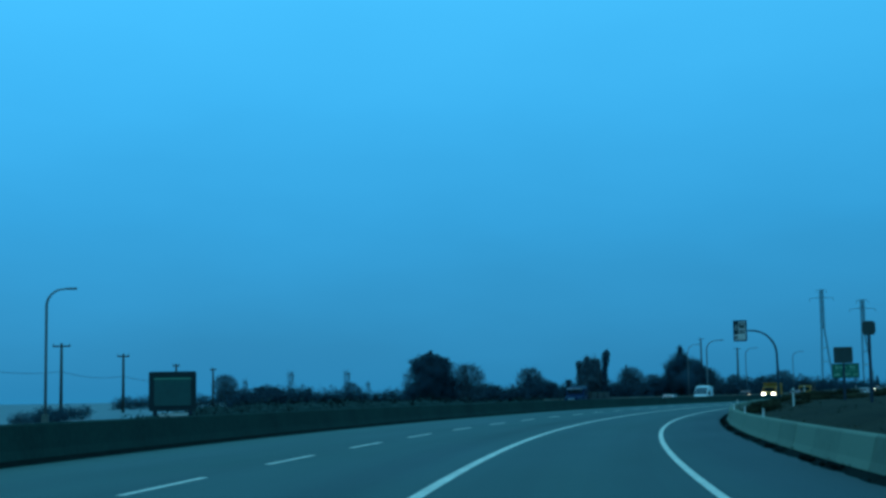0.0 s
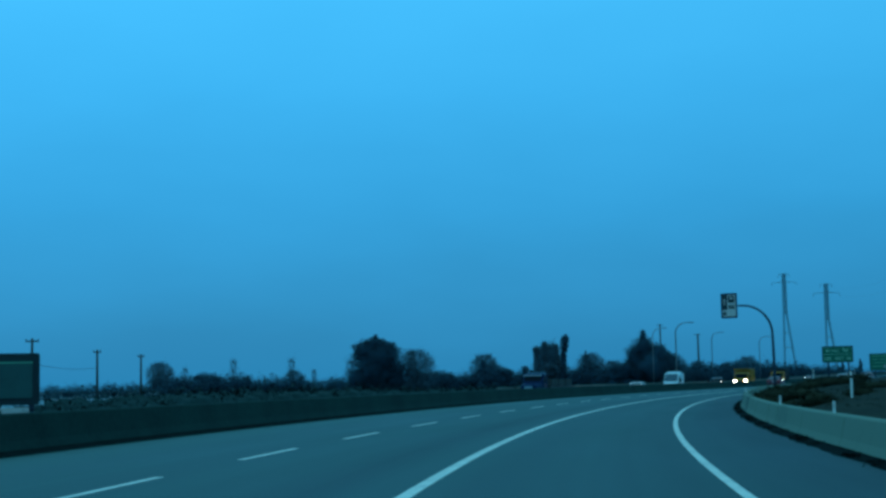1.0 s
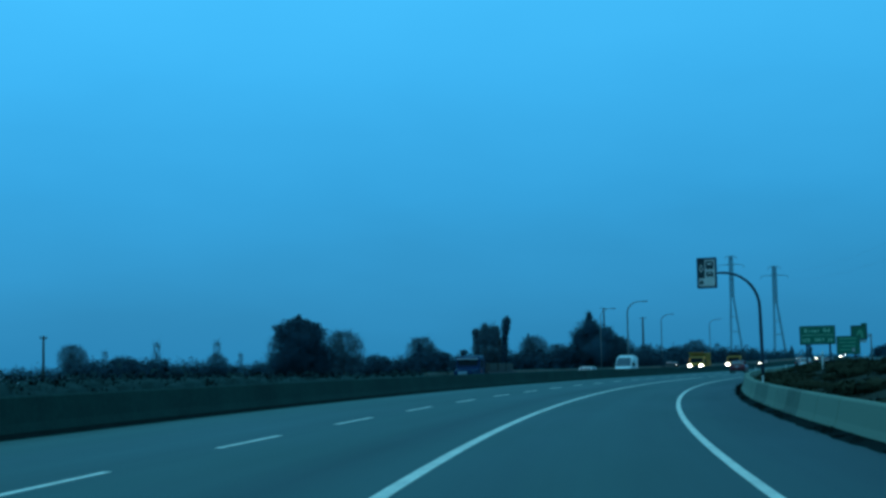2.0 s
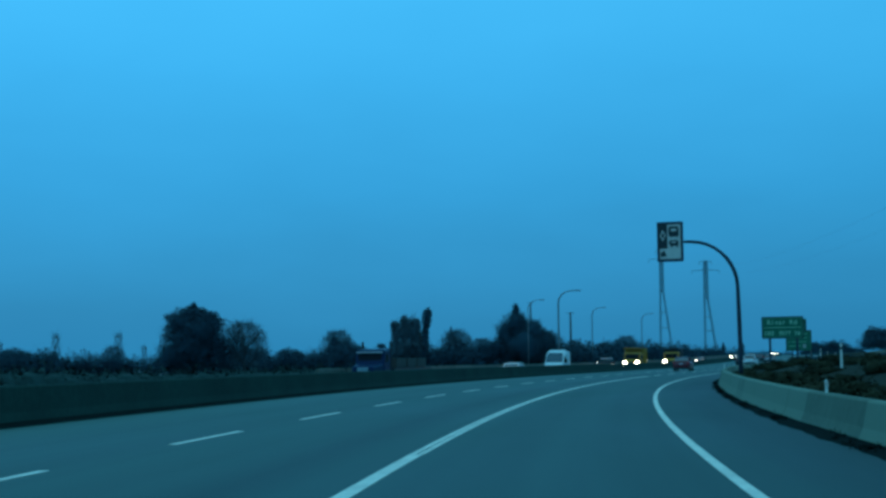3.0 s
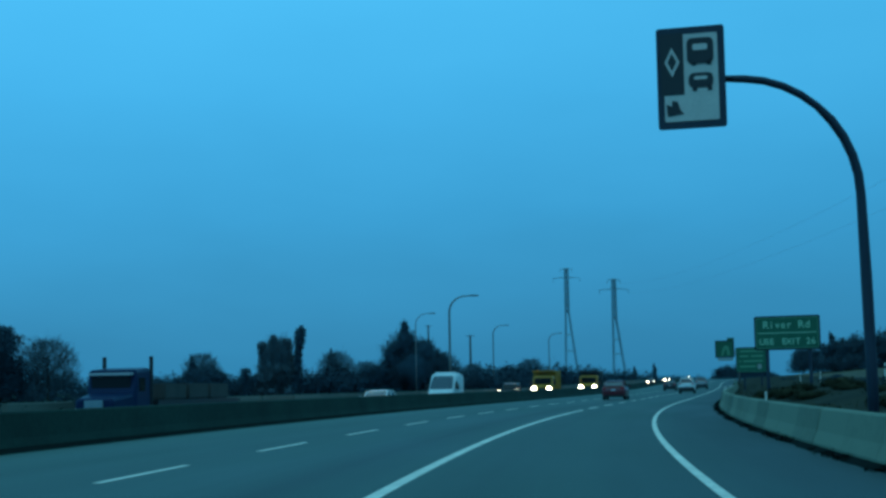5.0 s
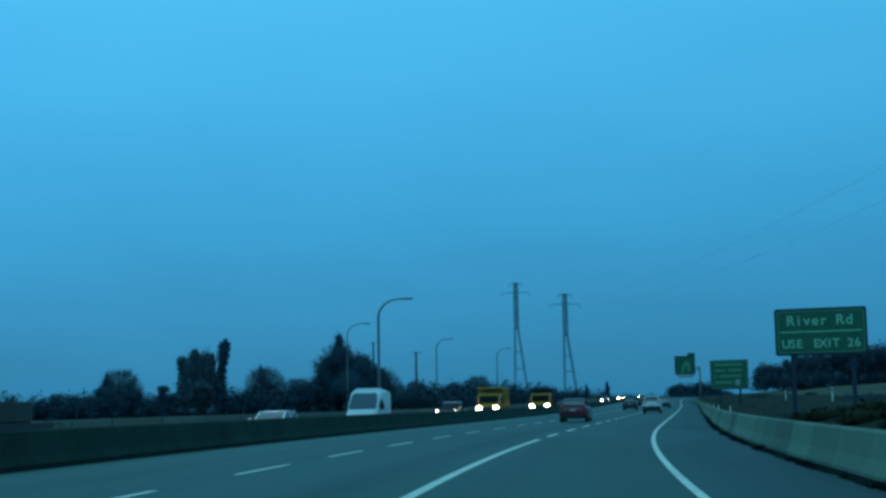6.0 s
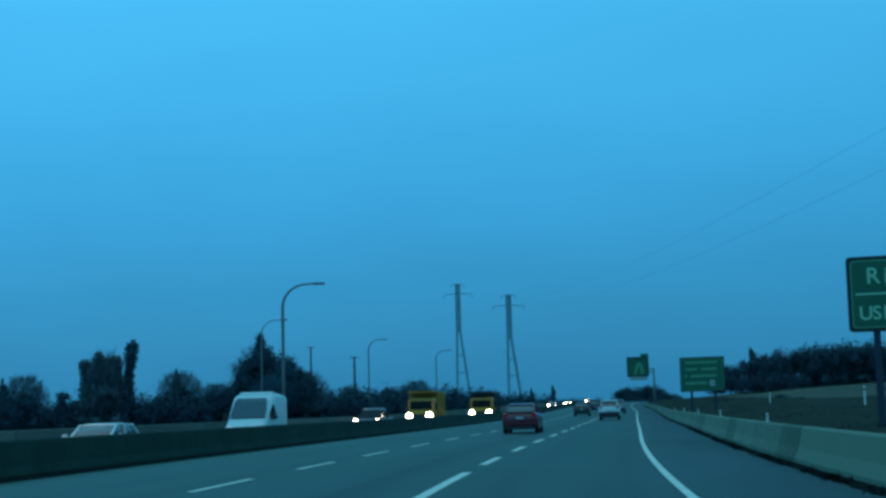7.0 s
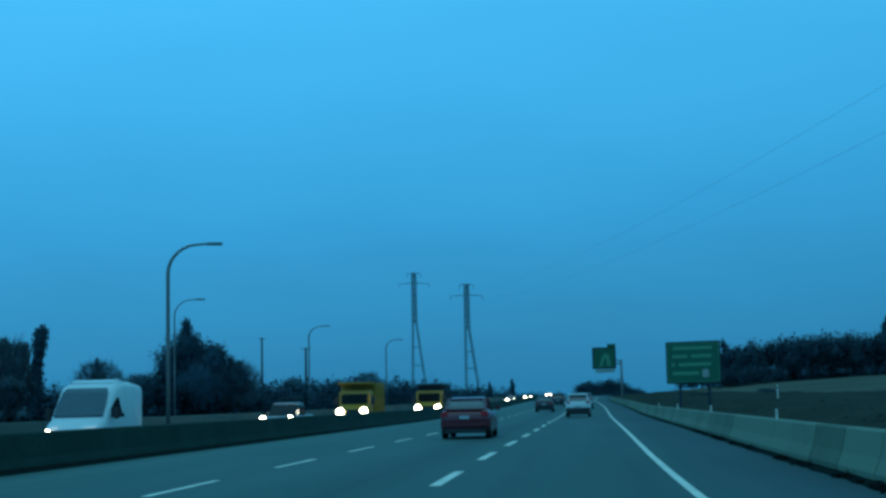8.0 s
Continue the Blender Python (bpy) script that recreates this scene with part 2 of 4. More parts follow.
def box(bm, x0, x1, y0, y1, z0, z1, bevel=0.0, m=None):
    made = bmesh.ops.create_cube(bm, size=1)["verts"]
    for v in made:
        v.co = Vector((x0 + (v.co.x + 0.5) * (x1 - x0), y0 + (v.co.y + 0.5) * (y1 - y0), z0 + (v.co.z + 0.5) * (z1 - z0)))
    if bevel:
        edges = {e for v in made for e in v.link_edges}
        made = bmesh.ops.bevel(bm, geom=list(edges), offset=bevel, segments=2, affect="EDGES")["verts"]
    if m is not None:
        bmesh.ops.transform(bm, matrix=m, verts=[v for v in made if v.is_valid])
    return bm


def rings(bm, loops, close=True, caps=True):
    """Joins loops of points, all of one length, into a skin."""
    rows = [[bm.verts.new(p) for p in loop] for loop in loops]
    count = len(rows[0])
    for a, b in zip(rows, rows[1:]):
        for n in range(count if close else count - 1):
            k = (n + 1) % count
            bm.faces.new((a[n], a[k], b[k], b[n]))
    if caps and close:
        bm.faces.new(rows[0][::-1])
        bm.faces.new(rows[-1])
    return bm


def tube(bm, points, radii, sides=8):
    points = [Vector(p) for p in points]
    if not isinstance(radii, (list, tuple)):
        radii = [radii] * len(points)
    loops = []
    for n, p in enumerate(points):
        way = (points[min(n + 1, len(points) - 1)] - points[max(n - 1, 0)]).normalized()
        side = way.cross(Vector((0.3, 1, 0.05)) if abs(way.y) < 0.9 else Vector((1, 0, 0.1))).normalized()
        up = side.cross(way)
        loops.append([p + radii[n] * (math.cos(a) * side + math.sin(a) * up) for a in (2 * math.pi * k / sides for k in range(sides))])
    return rings(bm, loops)


def disc(bm, centre, radius, depth, sides=20):
    """A wheel-like drum with rounded shoulders, its axis along x."""
    prof = [(-0.5, 0.86), (-0.42, 0.97), (-0.2, 1.0), (0.2, 1.0), (0.42, 0.97), (0.5, 0.86)]
    loops = [[Vector(centre) + Vector((u * depth, radius * r * math.cos(a), radius * r * math.sin(a))) for a in (2 * math.pi * k / sides for k in range(sides))] for u, r in prof]
    return rings(bm, loops)


# the road's own line: its right edge line, of slowly changing curvature
KNOTS_S = [-60, -20, 20, 50, 80, 110, 140, 170, 210, 260, 340, 450, 700]
KNOTS_K = [0.0006, 0.000623, 0.001772, 0.002317, 0.001707, 0.001701, 0.001813, 0.00136, -0.000174, 0.000147, -0.000277, 0.000344, -0.000284]
S_GRID = np.arange(-60, 1200, 1.0)
TURN = np.cumsum(np.interp(S_GRID, KNOTS_S, KNOTS_K))
TURN -= np.interp(0, S_GRID, TURN)
HALF = (TURN[1:] + TURN[:-1]) / 2
ROAD_X, ROAD_Y = np.r_[0, np.cumsum(np.sin(HALF))], np.r_[0, np.cumsum(np.cos(HALF))]
ROAD_X, ROAD_Y = ROAD_X - np.interp(0, S_GRID, ROAD_X), ROAD_Y - np.interp(0, S_GRID, ROAD_Y)


def turn(s):
    return float(np.interp(s, S_GRID, TURN))


def climb(s):
    """The road's slow rise far ahead."""
    d = max(0.0, s - 253.0)
    return 0.0073 * d * d / (d + 60.0)


def road(s, o, z=0.0):
    """The place s metres along the right edge line and o metres to its left."""
    z += climb(s)
    a = turn(s)
    return Vector((float(np.interp(s, S_GRID, ROAD_X)) - o * math.cos(a), float(np.interp(s, S_GRID, ROAD_Y)) + o * math.sin(a), z))


def on_road(s, o, z=0.0, back=False):
    """A pose on the road, +y along it (or against it)."""
    return Matrix.Translation(road(s, o, z)) @ pose(0, 0, 0, 0, 0, -math.degrees(turn(s)) + (180 if back else 0))


def slab(bm, o0, o1, s0, s1, z0, z1, step=4.0):
    """A flat bar along the road with its own thickness."""
    count = max(1, int(round((s1 - s0) / step)))
    loops = []
    for n in range(count + 1):
        s = s0 + (s1 - s0) * n / count
        loops.append([road(s, o0, z0), road(s, o0, z1), road(s, o1, z1), road(s, o1, z0)])
    return rings(bm, loops)


# ------------------------------------------------------------------ ground and road
def build_ground():
    bm = bmesh.new()
    xs = sorted(set([-4500, -2500, -1400, -800, -500, -350, -250] + list(range(-180, 301, 12)) + [350, 450, 650, 1000, 1800, 3000, 4700]))
    ys = sorted(set([-3000, -1200, -500, -200] + list(range(-60, 721, 12)) + [800, 950, 1200, 1700, 2600, 4800]))
    grid = []
    for y in ys:
        row = []
        for x in xs:
            z = -0.5 + 0.05 * noise.noise((x * 0.03, y * 0.03, 0))
            row.append(bm.verts.new((x, y, z)))
        grid.append(row)
    for a, b in zip(grid, grid[1:]):
        for n in range(len(xs) - 1):
            bm.faces.new((a[n], a[n + 1], b[n + 1], b[n]))
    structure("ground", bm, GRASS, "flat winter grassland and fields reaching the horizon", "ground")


def road_surface(name, o0, o1, z, label):
    """A carriageway, mapped by metres across and along it."""
    bm = bmesh.new()
    slab(bm, o0, o1, -58, 620, z - 3.0, z)
    uv = bm.loops.layers.uv.new("lane")
    lookup = {}
    count = int(round(678 / 4.0))
    bm.verts.ensure_lookup_table()
    for n, v in enumerate(bm.verts):
        lookup[v] = ((o0, o0, o1, o1)[n % 4], -58 + 678 * (n // 4) / count)
    for f in bm.faces:
        for loop in f.loops:
            loop[uv].uv = lookup[loop.vert]
    return structure(name, bm, ASPHALT, label, "road")


BANK_O = [-400, -200, -100, -60, -45, -30, -22, -14, -8.5, -6.3, -4.6, -3.4, -2.7]
BANK_Z = [-0.6, 2.2, 3.4, 3.5, 3.3, 2.6, 1.85, 1.2, 1.0, 0.85, 0.5, 0.2, -0.1]


def bank_height(s, o):
    """The rising ground to the right of the road."""
    z = min(float(np.interp(o, BANK_O, BANK_Z)), float(np.interp(s, [215, 290], [1.25, 4.0])))
    fade = min(1.0, max(0.0, (600 - s) / 130))
    rough = 0.16 * noise.noise((s * 0.09, o * 0.2, 3.0)) + 0.07 * noise.noise((s * 0.45, o * 0.6, 9.0))
    return -0.55 + (z + 0.55 + climb(s)) * fade + rough * min(1.0, max(0.0, (-3.0 - o) / 2))


def bank_sheet(name, label, mat, columns, step):
    bm = bmesh.new()
    rows = []
    for n in range(int(678 / step) + 1):
        s = -58 + step * n
        row = []
        for o in columns:
            p = road(s, o)
            row.append(bm.verts.new((p.x, p.y, bank_height(s, o))))
        rows.append(row)
    for a, b in zip(rows, rows[1:]):
        for n in range(len(columns) - 1):
            bm.faces.new((a[n], b[n], b[n + 1], a[n + 1]))
    bm.normal_update()
    ob = structure(name, bm, mat, label, "ground")
    for f in ob.data.polygons:
        f.use_smooth = True
    return ob


build_ground()
bank_sheet("verge_bank", "dark brown grassy bank rising behind the concrete barrier", BANK, [-2.7, -3.4, -4.0, -4.6, -5.4, -6.3, -7.4, -8.5, -10, -12, -14, -16.5], 2.0)
bank_sheet("stubble_field", "pale brown stubble field sloping up to a wood", FIELD, [-16.5, -19, -22, -26, -30, -37, -45, -60, -80, -100, -150, -200, -400], 6.0)
road_surface("road", -2.9, 13.8, 0.0, "damp grey asphalt motorway carriageway curving gently")
road_surface("opposite_road", 14.2, 22.9, -0.38, "damp grey asphalt carriageway for oncoming traffic")

# lane markings: one solid edge line, one solid bus-lane line that breaks up further on, dashes between the other lanes
structure("edge_line", slab(bmesh.new(), -0.10, 0.032, -50, 600, -0.02, 0.006, 3), PAINT_WHITE, "solid white painted edge line on the asphalt", "road marking")
for s0, s1, o0, o1 in ((-50, 80, 3.68, 3.86), (80, 107, 3.66, 3.745), (80, 107, 3.775, 3.86), (107, 169.0, 3.67, 3.85)):
    structure("lane_line", slab(bmesh.new(), o0, o1, s0, s1, -0.02, 0.006, 3), PAINT_WHITE, "solid white painted bus-lane line on the asphalt", "road marking")
# Grit strip coloured near-black to hold the shade under the median barrier too.
structure("gutter", rings(bmesh.new(), [[road(s, o, z) for o, z in ((13.11, -0.02), (13.15, 0.012), (13.40, 0.05), (13.56, 0.10), (13.56, -0.02))] for s in range(-50, 601, 3)]), GRIT_SHADE, "dark wet grit and painted shade along the foot of the median barrier", "gutter")
markings = thing("lane_dashes", "rows of short white painted lane dashes on asphalt", "road marking", kind="structure")
for n in range(36):
    s = 172.8 + 9.75 * n
    part("dash", slab(bmesh.new(), 3.67, 3.85, s, s + 4.5, -0.02, 0.006, 3), PAINT_WHITE, markings)
for n in range(62):
    s = (0.0, 9.0, 18.0, 26.7, 35.5, 44.4, 53.4, 62.5)[n] if n < 8 else 71.6 + 9.16 * (n - 8)
    s += float(np.interp(s, [26, 50, 90, 105, 146, 181], [1.2, 0.9, 2.2, 2.2, 2.0, -0.4]))
    o = 7.86
    part("dash", slab(bmesh.new(), o, o + 0.13, s, s + 4.2, -0.02, 0.006, 3), PAINT_WHITE, markings)


# ------------------------------------------------------------------ barriers
def barrier_block(bm, length, height, g=0.012):
    """A roadside concrete block with a sloped foot, standing along y from 0 to length, its foot's face at x = 0."""
    prof = [(0.0, -0.2), (0.0, 0.09), (0.09, 0.30), (0.17, height - 0.03), (0.20, height), (0.36, height), (0.39, height - 0.03), (0.47, 0.30), (0.56, 0.09), (0.56, -0.2)]
    loops = [[(x, y, z) for x, z in prof] for y in (g, length - g)]
    return rings(bm, loops)


def barrier_foot(s):
    """How far out the foot of the roadside barrier stands, and how much its top rises or sinks, along the road."""
    out = float(np.interp(s, [40, 60, 88, 115, 175, 210], [-2.50, -2.44, -2.38, -2.50, -2.60, -2.62]))
    return out, float(np.interp(s, [40, 60, 88, 115, 175], [-0.09, -0.10, -0.06, 0.01, 0.06]))


def gutter_ring(s):
    foot = barrier_foot(s)[0]
    edge = float(np.interp(s, [40, 62, 88, 115, 130, 180], [-2.27, -2.14, -2.04, -2.30, -2.36, -2.42])) + 0.04 * math.sin(s * 1.3) + 0.03 * math.sin(s * 3.7 + 1)
    edge = foot + (edge - foot) * 0.78
    return [road(s, o, z) for o, z in ((foot - 0.1, -0.02), (foot - 0.1, 0.09), (foot + 0.02, 0.06), (edge, 0.012), (edge + 0.1, -0.02))]


def barrier_row(name, label, mat, o, s0, s1, step, height, left_side, gap=0.012, skew=0.25):
    category = "barrier"
    row = thing(name, label, category, kind="structure")
    mesh = to_mesh("concrete_block", barrier_block(bmesh.new(), step, height, gap), mat)
    rnd = random.Random(5)
    s = s0
    while s < s1:
        block = new("concrete_block", mesh)
        block.parent = row
        a, b = road(s, o), road(s + step, o)
        if not left_side:
            (o0, z0), (o1, z1) = barrier_foot(s), barrier_foot(s + step)
            a, b = road(s, o0, z0), road(s + step, o1, z1)
        yaw = math.degrees(math.atan2(-(b - a).x, (b - a).y))
        here = Matrix.Translation(a) @ pose(0, 0, 0, 0, 0, yaw + rnd.uniform(-skew, skew))
        if left_side:
            here = here @ Matrix.Diagonal((-1, 1, 1, 1))
        block.matrix_basis = here
        s += step
    return row


# Raised grit wedge, its dark colour also painting the shadow at the foot.
structure("gutter", rings(bmesh.new(), [gutter_ring(-20 + 0.5 * n) for n in range(900)]), GRIT_SHADE, "dark wet grit and painted shade along the foot of the roadside barrier", "gutter")
barrier_row("roadside_barrier", "row of weathered concrete barrier blocks beside the shoulder", BARRIER, -2.36, -20, 430, 3.0, 0.69, False, 0.006, 0.18)
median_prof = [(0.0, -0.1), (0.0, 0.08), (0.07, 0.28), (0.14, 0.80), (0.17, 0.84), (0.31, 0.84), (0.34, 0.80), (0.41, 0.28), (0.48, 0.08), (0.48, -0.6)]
structure("median_barrier", rings(bmesh.new(), [[road(s, 13.52 + x, z) for x, z in median_prof] for s in range(-50, 601, 3)]), MEDIAN, "dark green concrete barrier along the median", "barrier")
barrier_row("far_barrier", "concrete barrier blocks beyond the oncoming lanes", FAR_CONCRETE, 23.0, 150, 520, 6.0, 0.9, True)


# ------------------------------------------------------------------ signs
def word(body, x0, x1, z, size, mat, parent):
    """A word on a sign's face, letter by letter, spread evenly from x0 to x1."""
    for n, letter in enumerate(body):
        curve = bpy.data.curves.new("letter", "FONT")
        curve.body, curve.size, curve.extrude, curve.offset = letter, size, 0.004, 0.006
        curve.align_x = "CENTER"
        text = bpy.data.objects.new("letter", curve)
        mesh = bpy.data.meshes.new_from_object(text)
        bpy.data.objects.remove(text)
        mesh.materials.clear()
        mesh.materials.append(mat)
        ob = new("letter", mesh)
        ob.parent = parent
        ob.matrix_basis = pose(x0 + (x1 - x0) * (n + 0.5) / len(body), -0.018, z, 90)


def panel(bm, w, h, depth, corner=0.06, x=0.0, z=0.0, y=0.0):
    """An upright sheet with rounded corners that faces -y, its centre at (x, z)."""
    loop = []
    for cx, cz, start in ((1, 1, 0), (-1, 1, 90), (-1, -1, 180), (1, -1, 270)):
        for k in range(4):
            a = radians(start + 30 * k)
            loop.append((x + cx * (w / 2 - corner) + corner * math.cos(a), z + cz * (h / 2 - corner) + corner * math.sin(a)))
    return rings(bm, [[(px, y + dy, pz) for px, pz in loop] for dy in (0, depth)])


def sheet(bm, points, y0, y1):
    """A flat shape in x and z, from y0 to y1."""
    return rings(bm, [[(px, y, pz) for px, pz in points] for y in (y0, y1)])


def guide_sign(name, label, m, w, h, z0, posts, post_r=0.075):
    ob = thing(name, label, "road sign", m=m)
    part("rim", panel(bmesh.new(), w, h, 0.02, 0.09, 0, z0 + h / 2, 0.0), SIGN_RIM, ob, "dark weathered sheet edge")
    part("border", panel(bmesh.new(), w - 0.17, h - 0.17, 0.02, 0.08, 0, z0 + h / 2, -0.006), SIGN_DIM, ob, "pale green reflective border")
    part("panel", panel(bmesh.new(), w - 0.23, h - 0.23, 0.02, 0.06, 0, z0 + h / 2, -0.012), SIGN_GREEN, ob, "dark green sign face")
    part("backing", panel(bmesh.new(), w - 0.02, h - 0.02, 0.03, 0.08, 0, z0 + h / 2, 0.024), SIGN_BACK, ob)
    for x in posts:
        part("post", box(bmesh.new(), x - post_r, x + post_r, 0.06, 0.06 + 2 * post_r, -0.3, z0 + h - 0.1, 0.01), DARKSTEEL, ob)
    return ob


# green sign with two lines of words
yaw = math.degrees(math.atan2(-1.54, 2.76))
river = guide_sign("guide_sign", "green road sign with two lines of white words on two posts", pose(32.55, 167.82, 0, 0, 0, yaw), 3.16, 1.66, 2.70, (-1.0, 1.05))
word("River", -1.16, 0.25, 3.76, 0.5, SIGN_TEXT, river)
word("Rd", 0.52, 1.15, 3.76, 0.5, SIGN_TEXT, river)
part("divider", box(bmesh.new(), -1.4, 1.4, -0.02, -0.01, 3.51, 3.55), SIGN_TEXT, river)
word("USE", -1.32, -0.62, 2.97, 0.42, SIGN_TEXT, river)
word("EXIT", -0.26, 0.62, 2.97, 0.42, SIGN_TEXT, river)
word("26", 0.88, 1.36, 2.97, 0.42, SIGN_TEXT, river)

# the next green sign, its words too far off to read
far_sign = guide_sign("guide_sign", "wide green road sign with rows of unreadable pale words", pose(55.7, 240.4, 0, 0, 0, -38), 3.4, 2.55, 2.1, (-0.9, 0.9))
for z, x0, x1 in ((4.25, -1.25, 1.2), (3.75, -1.3, -0.35), (3.75, -0.1, 1.15), (3.25, -1.35, -1.15), (3.25, -0.9, 1.1), (2.72, -1.3, 0.35)):
    part("legend_bar", box(bmesh.new(), x0, x1, -0.02, -0.01, z - 0.1, z + 0.1), SIGN_FAINT, far_sign)
part("route_shield", panel(bmesh.new(), 0.42, 0.5, 0.01, 0.12, 0.75, 2.7, -0.022), SIGN_PALE, far_sign)


# overhead bus-lane sign on a curved mast
def mast_sign():
    ob = thing("overhead_sign", "white and black bus-lane sign hung from a curved dark steel mast", "road sign", m=pose(18.02, 124.55, 0))
    r, top = 2.05, 6.50
    line = [(0, 0, -0.3), (0, 0, 1.5), (-0.02, 0, 3.0), (-0.05, 0, top - r)]
    line += [(-0.05 - r * (1 - math.cos(radians(a))), 0, top - r + r * math.sin(radians(a))) for a in range(10, 91, 10)]
    line += [(-2.45, 0, top)]
    part("mast", tube(bmesh.new(), line, [0.1] * 3 + [0.085] * 5 + [0.07] * 5 + [0.06], 10), DARKSTEEL, ob, smooth=True)
    part("base_plate", box(bmesh.new(), -0.25, 0.25, -0.25, 0.25, -0.1, 0.06, 0.015), STEEL, ob)
    face = pose(-3.09, -0.1, 6.50, 0, 0, -22)
    holder = part("sign_panel", panel(bmesh.new(), 1.18, 1.80, 0.03, 0.05), DARKSTEEL, ob, "sign sheet with a dark rim")
    holder.matrix_basis = face
    part("white_field", panel(bmesh.new(), 0.94, 1.54, 0.01, 0.03, 0, 0, -0.012), SIGN_WHITE, holder)
    part("black_field", panel(bmesh.new(), 0.40, 1.10, 0.01, 0.02, -0.32, 0.25, -0.022), SIGN_BLACK, holder)
    dia = bmesh.new()
    for a, b in (((0, 0.26), (0.13, 0)), ((0.13, 0), (0, -0.26)), ((0, -0.26), (-0.13, 0)), ((-0.13, 0), (0, 0.26))):
        k = 0.62
        sheet(dia, [(-0.32 + a[0], 0.28 + a[1]), (-0.32 + b[0], 0.28 + b[1]), (-0.32 + b[0] * k, 0.28 + b[1] * k), (-0.32 + a[0] * k, 0.28 + a[1] * k)], -0.034, -0.024)
    part("diamond", dia, SIGN_WHITE, holder)
    for name, z, w, h, feet in (("bus_symbol", 0.46, 0.46, 0.46, 0.2), ("car_symbol", -0.06, 0.42, 0.26, -0.25)):
        symbol = panel(bmesh.new(), w, h, 0.006, 0.09, 0.17, z, -0.026)
        for x in (0.02, 0.28):
            box(symbol, x, x + 0.08, -0.026, -0.02, feet, feet + 0.09)
        shape = part(name, symbol, SIGN_BLACK, holder)
        part("window_shape", panel(bmesh.new(), w * 0.55, h * 0.24, 0.005, 0.03, 0.17, z + h * 0.14, -0.033), SIGN_WHITE, shape)
    part("arrow", sheet(bmesh.new(), [(-0.42, -0.68), (-0.14, -0.64), (-0.20, -0.57), (-0.24, -0.42), (-0.34, -0.40), (-0.34, -0.50), (-0.44, -0.46)], -0.028, -0.02), SIGN_BLACK, holder)


mast_sign()


# high exit sign on a side mast, far ahead
def exit_sign():
    ob = thing("exit_sign", "high green exit sign with a pale arrow on a steel mast", "road sign", m=pose(94.2, 368.0, 0, 0, 0, -16))
    part("rim", panel(bmesh.new(), 3.6, 3.3, 0.03, 0.12, 0, 7.5, 0), SIGN_RIM, ob, "dark weathered sheet edge")
    part("exit_tab", panel(bmesh.new(), 1.3, 0.55, 0.03, 0.06, 1.15, 9.38, 0), SIGN_GREEN, ob, "small tab above the panel")
    part("panel", panel(bmesh.new(), 3.2, 2.9, 0.03, 0.1, 0, 7.5, -0.02), SIGN_GREEN, ob, "dark green sign face")
    part("tab", panel(bmesh.new(), 2.9, 0.5, 0.03, 0.05, 0.1, 5.55, 0), SIGN_PALE, ob, "pale strip below the panel")
    part("arrow", sheet(bmesh.new(), [(-0.7, 6.2), (-0.35, 6.2), (0.1, 7.5), (0.35, 7.35), (0.45, 6.3), (1.0, 6.3), (0.75, 8.0), (0.1, 8.25), (-0.35, 7.7)], -0.04, -0.02), SIGN_FAINT, ob, "faded pale green arrow")
    part("mast", tube(bmesh.new(), [(2.6, 0.2, -0.3), (2.6, 0.2, 4.0), (2.6, 0.2, 7.2)], [0.22, 0.2, 0.16]), STEEL, ob, smooth=True)
    for z in (6.6, 7.1):
        part("arm", tube(bmesh.new(), [(-1.6, 0.15, z), (2.6, 0.15, z)], 0.09), STEEL, ob, smooth=True)


exit_sign()


# the back of a large board on the other side, on two legs
def back_board():
    ob = thing("sign_board", "large dark board on two legs, a pale strip beneath", "road sign", m=pose(-24.45, 86.4, 0, 0, 0, 14))
    part("panel", panel(bmesh.new(), 2.2, 1.72, 0.02, 0.08, 0, 1.86, -0.03), BOARD, ob, "dull dark teal face")
    part("rim", panel(bmesh.new(), 2.85, 2.4, 0.05, 0.12, 0, 1.88, 0.03), SIGN_RIM, ob, "broad dark frame")
    part("edge_strip", box(bmesh.new(), -1.12, 1.12, -0.05, -0.035, 2.60, 2.68), SIGN_DIM, ob, "pale green strip along the top")
    for x in (-1.05, 1.05):
        part("leg", box(bmesh.new(), x - 0.12, x + 0.12, 0.09, 0.3, -0.3, 3.0, 0.01), DARKSTEEL, ob)
    part("strip", box(bmesh.new(), -0.85, 0.95, -0.02, 0.05, 0.28, 0.56, 0.01), SIGN_WHITE, ob, "pale strip")


back_board()


# two small dark signs on single posts in the verge
for x, y, w, h, z, corner in ((9.2, 49.9, 0.42, 0.46, 3.38, 0.12), (10.18, 59.1, 0.72, 0.62, 2.70, 0.06)):
    ob = thing("small_sign", "small dark road sign on a single steel post", "road sign", "small verge signs", m=pose(x, y, -0.5, 0, 0, -14))
    part("panel", panel(bmesh.new(), w, h, 0.02, corner, 0, z + 0.5, 0), SIGN_BACK, ob)
    part("rim", panel(bmesh.new(), w + 0.03, h + 0.03, 0.015, corner, 0, z + 0.5, 0.012), STEEL, ob)
    part("post", box(bmesh.new(), -0.05, 0.05, 0.03, 0.11, -0.2, z + 0.5 + h / 2, 0.008), DARKSTEEL, ob)

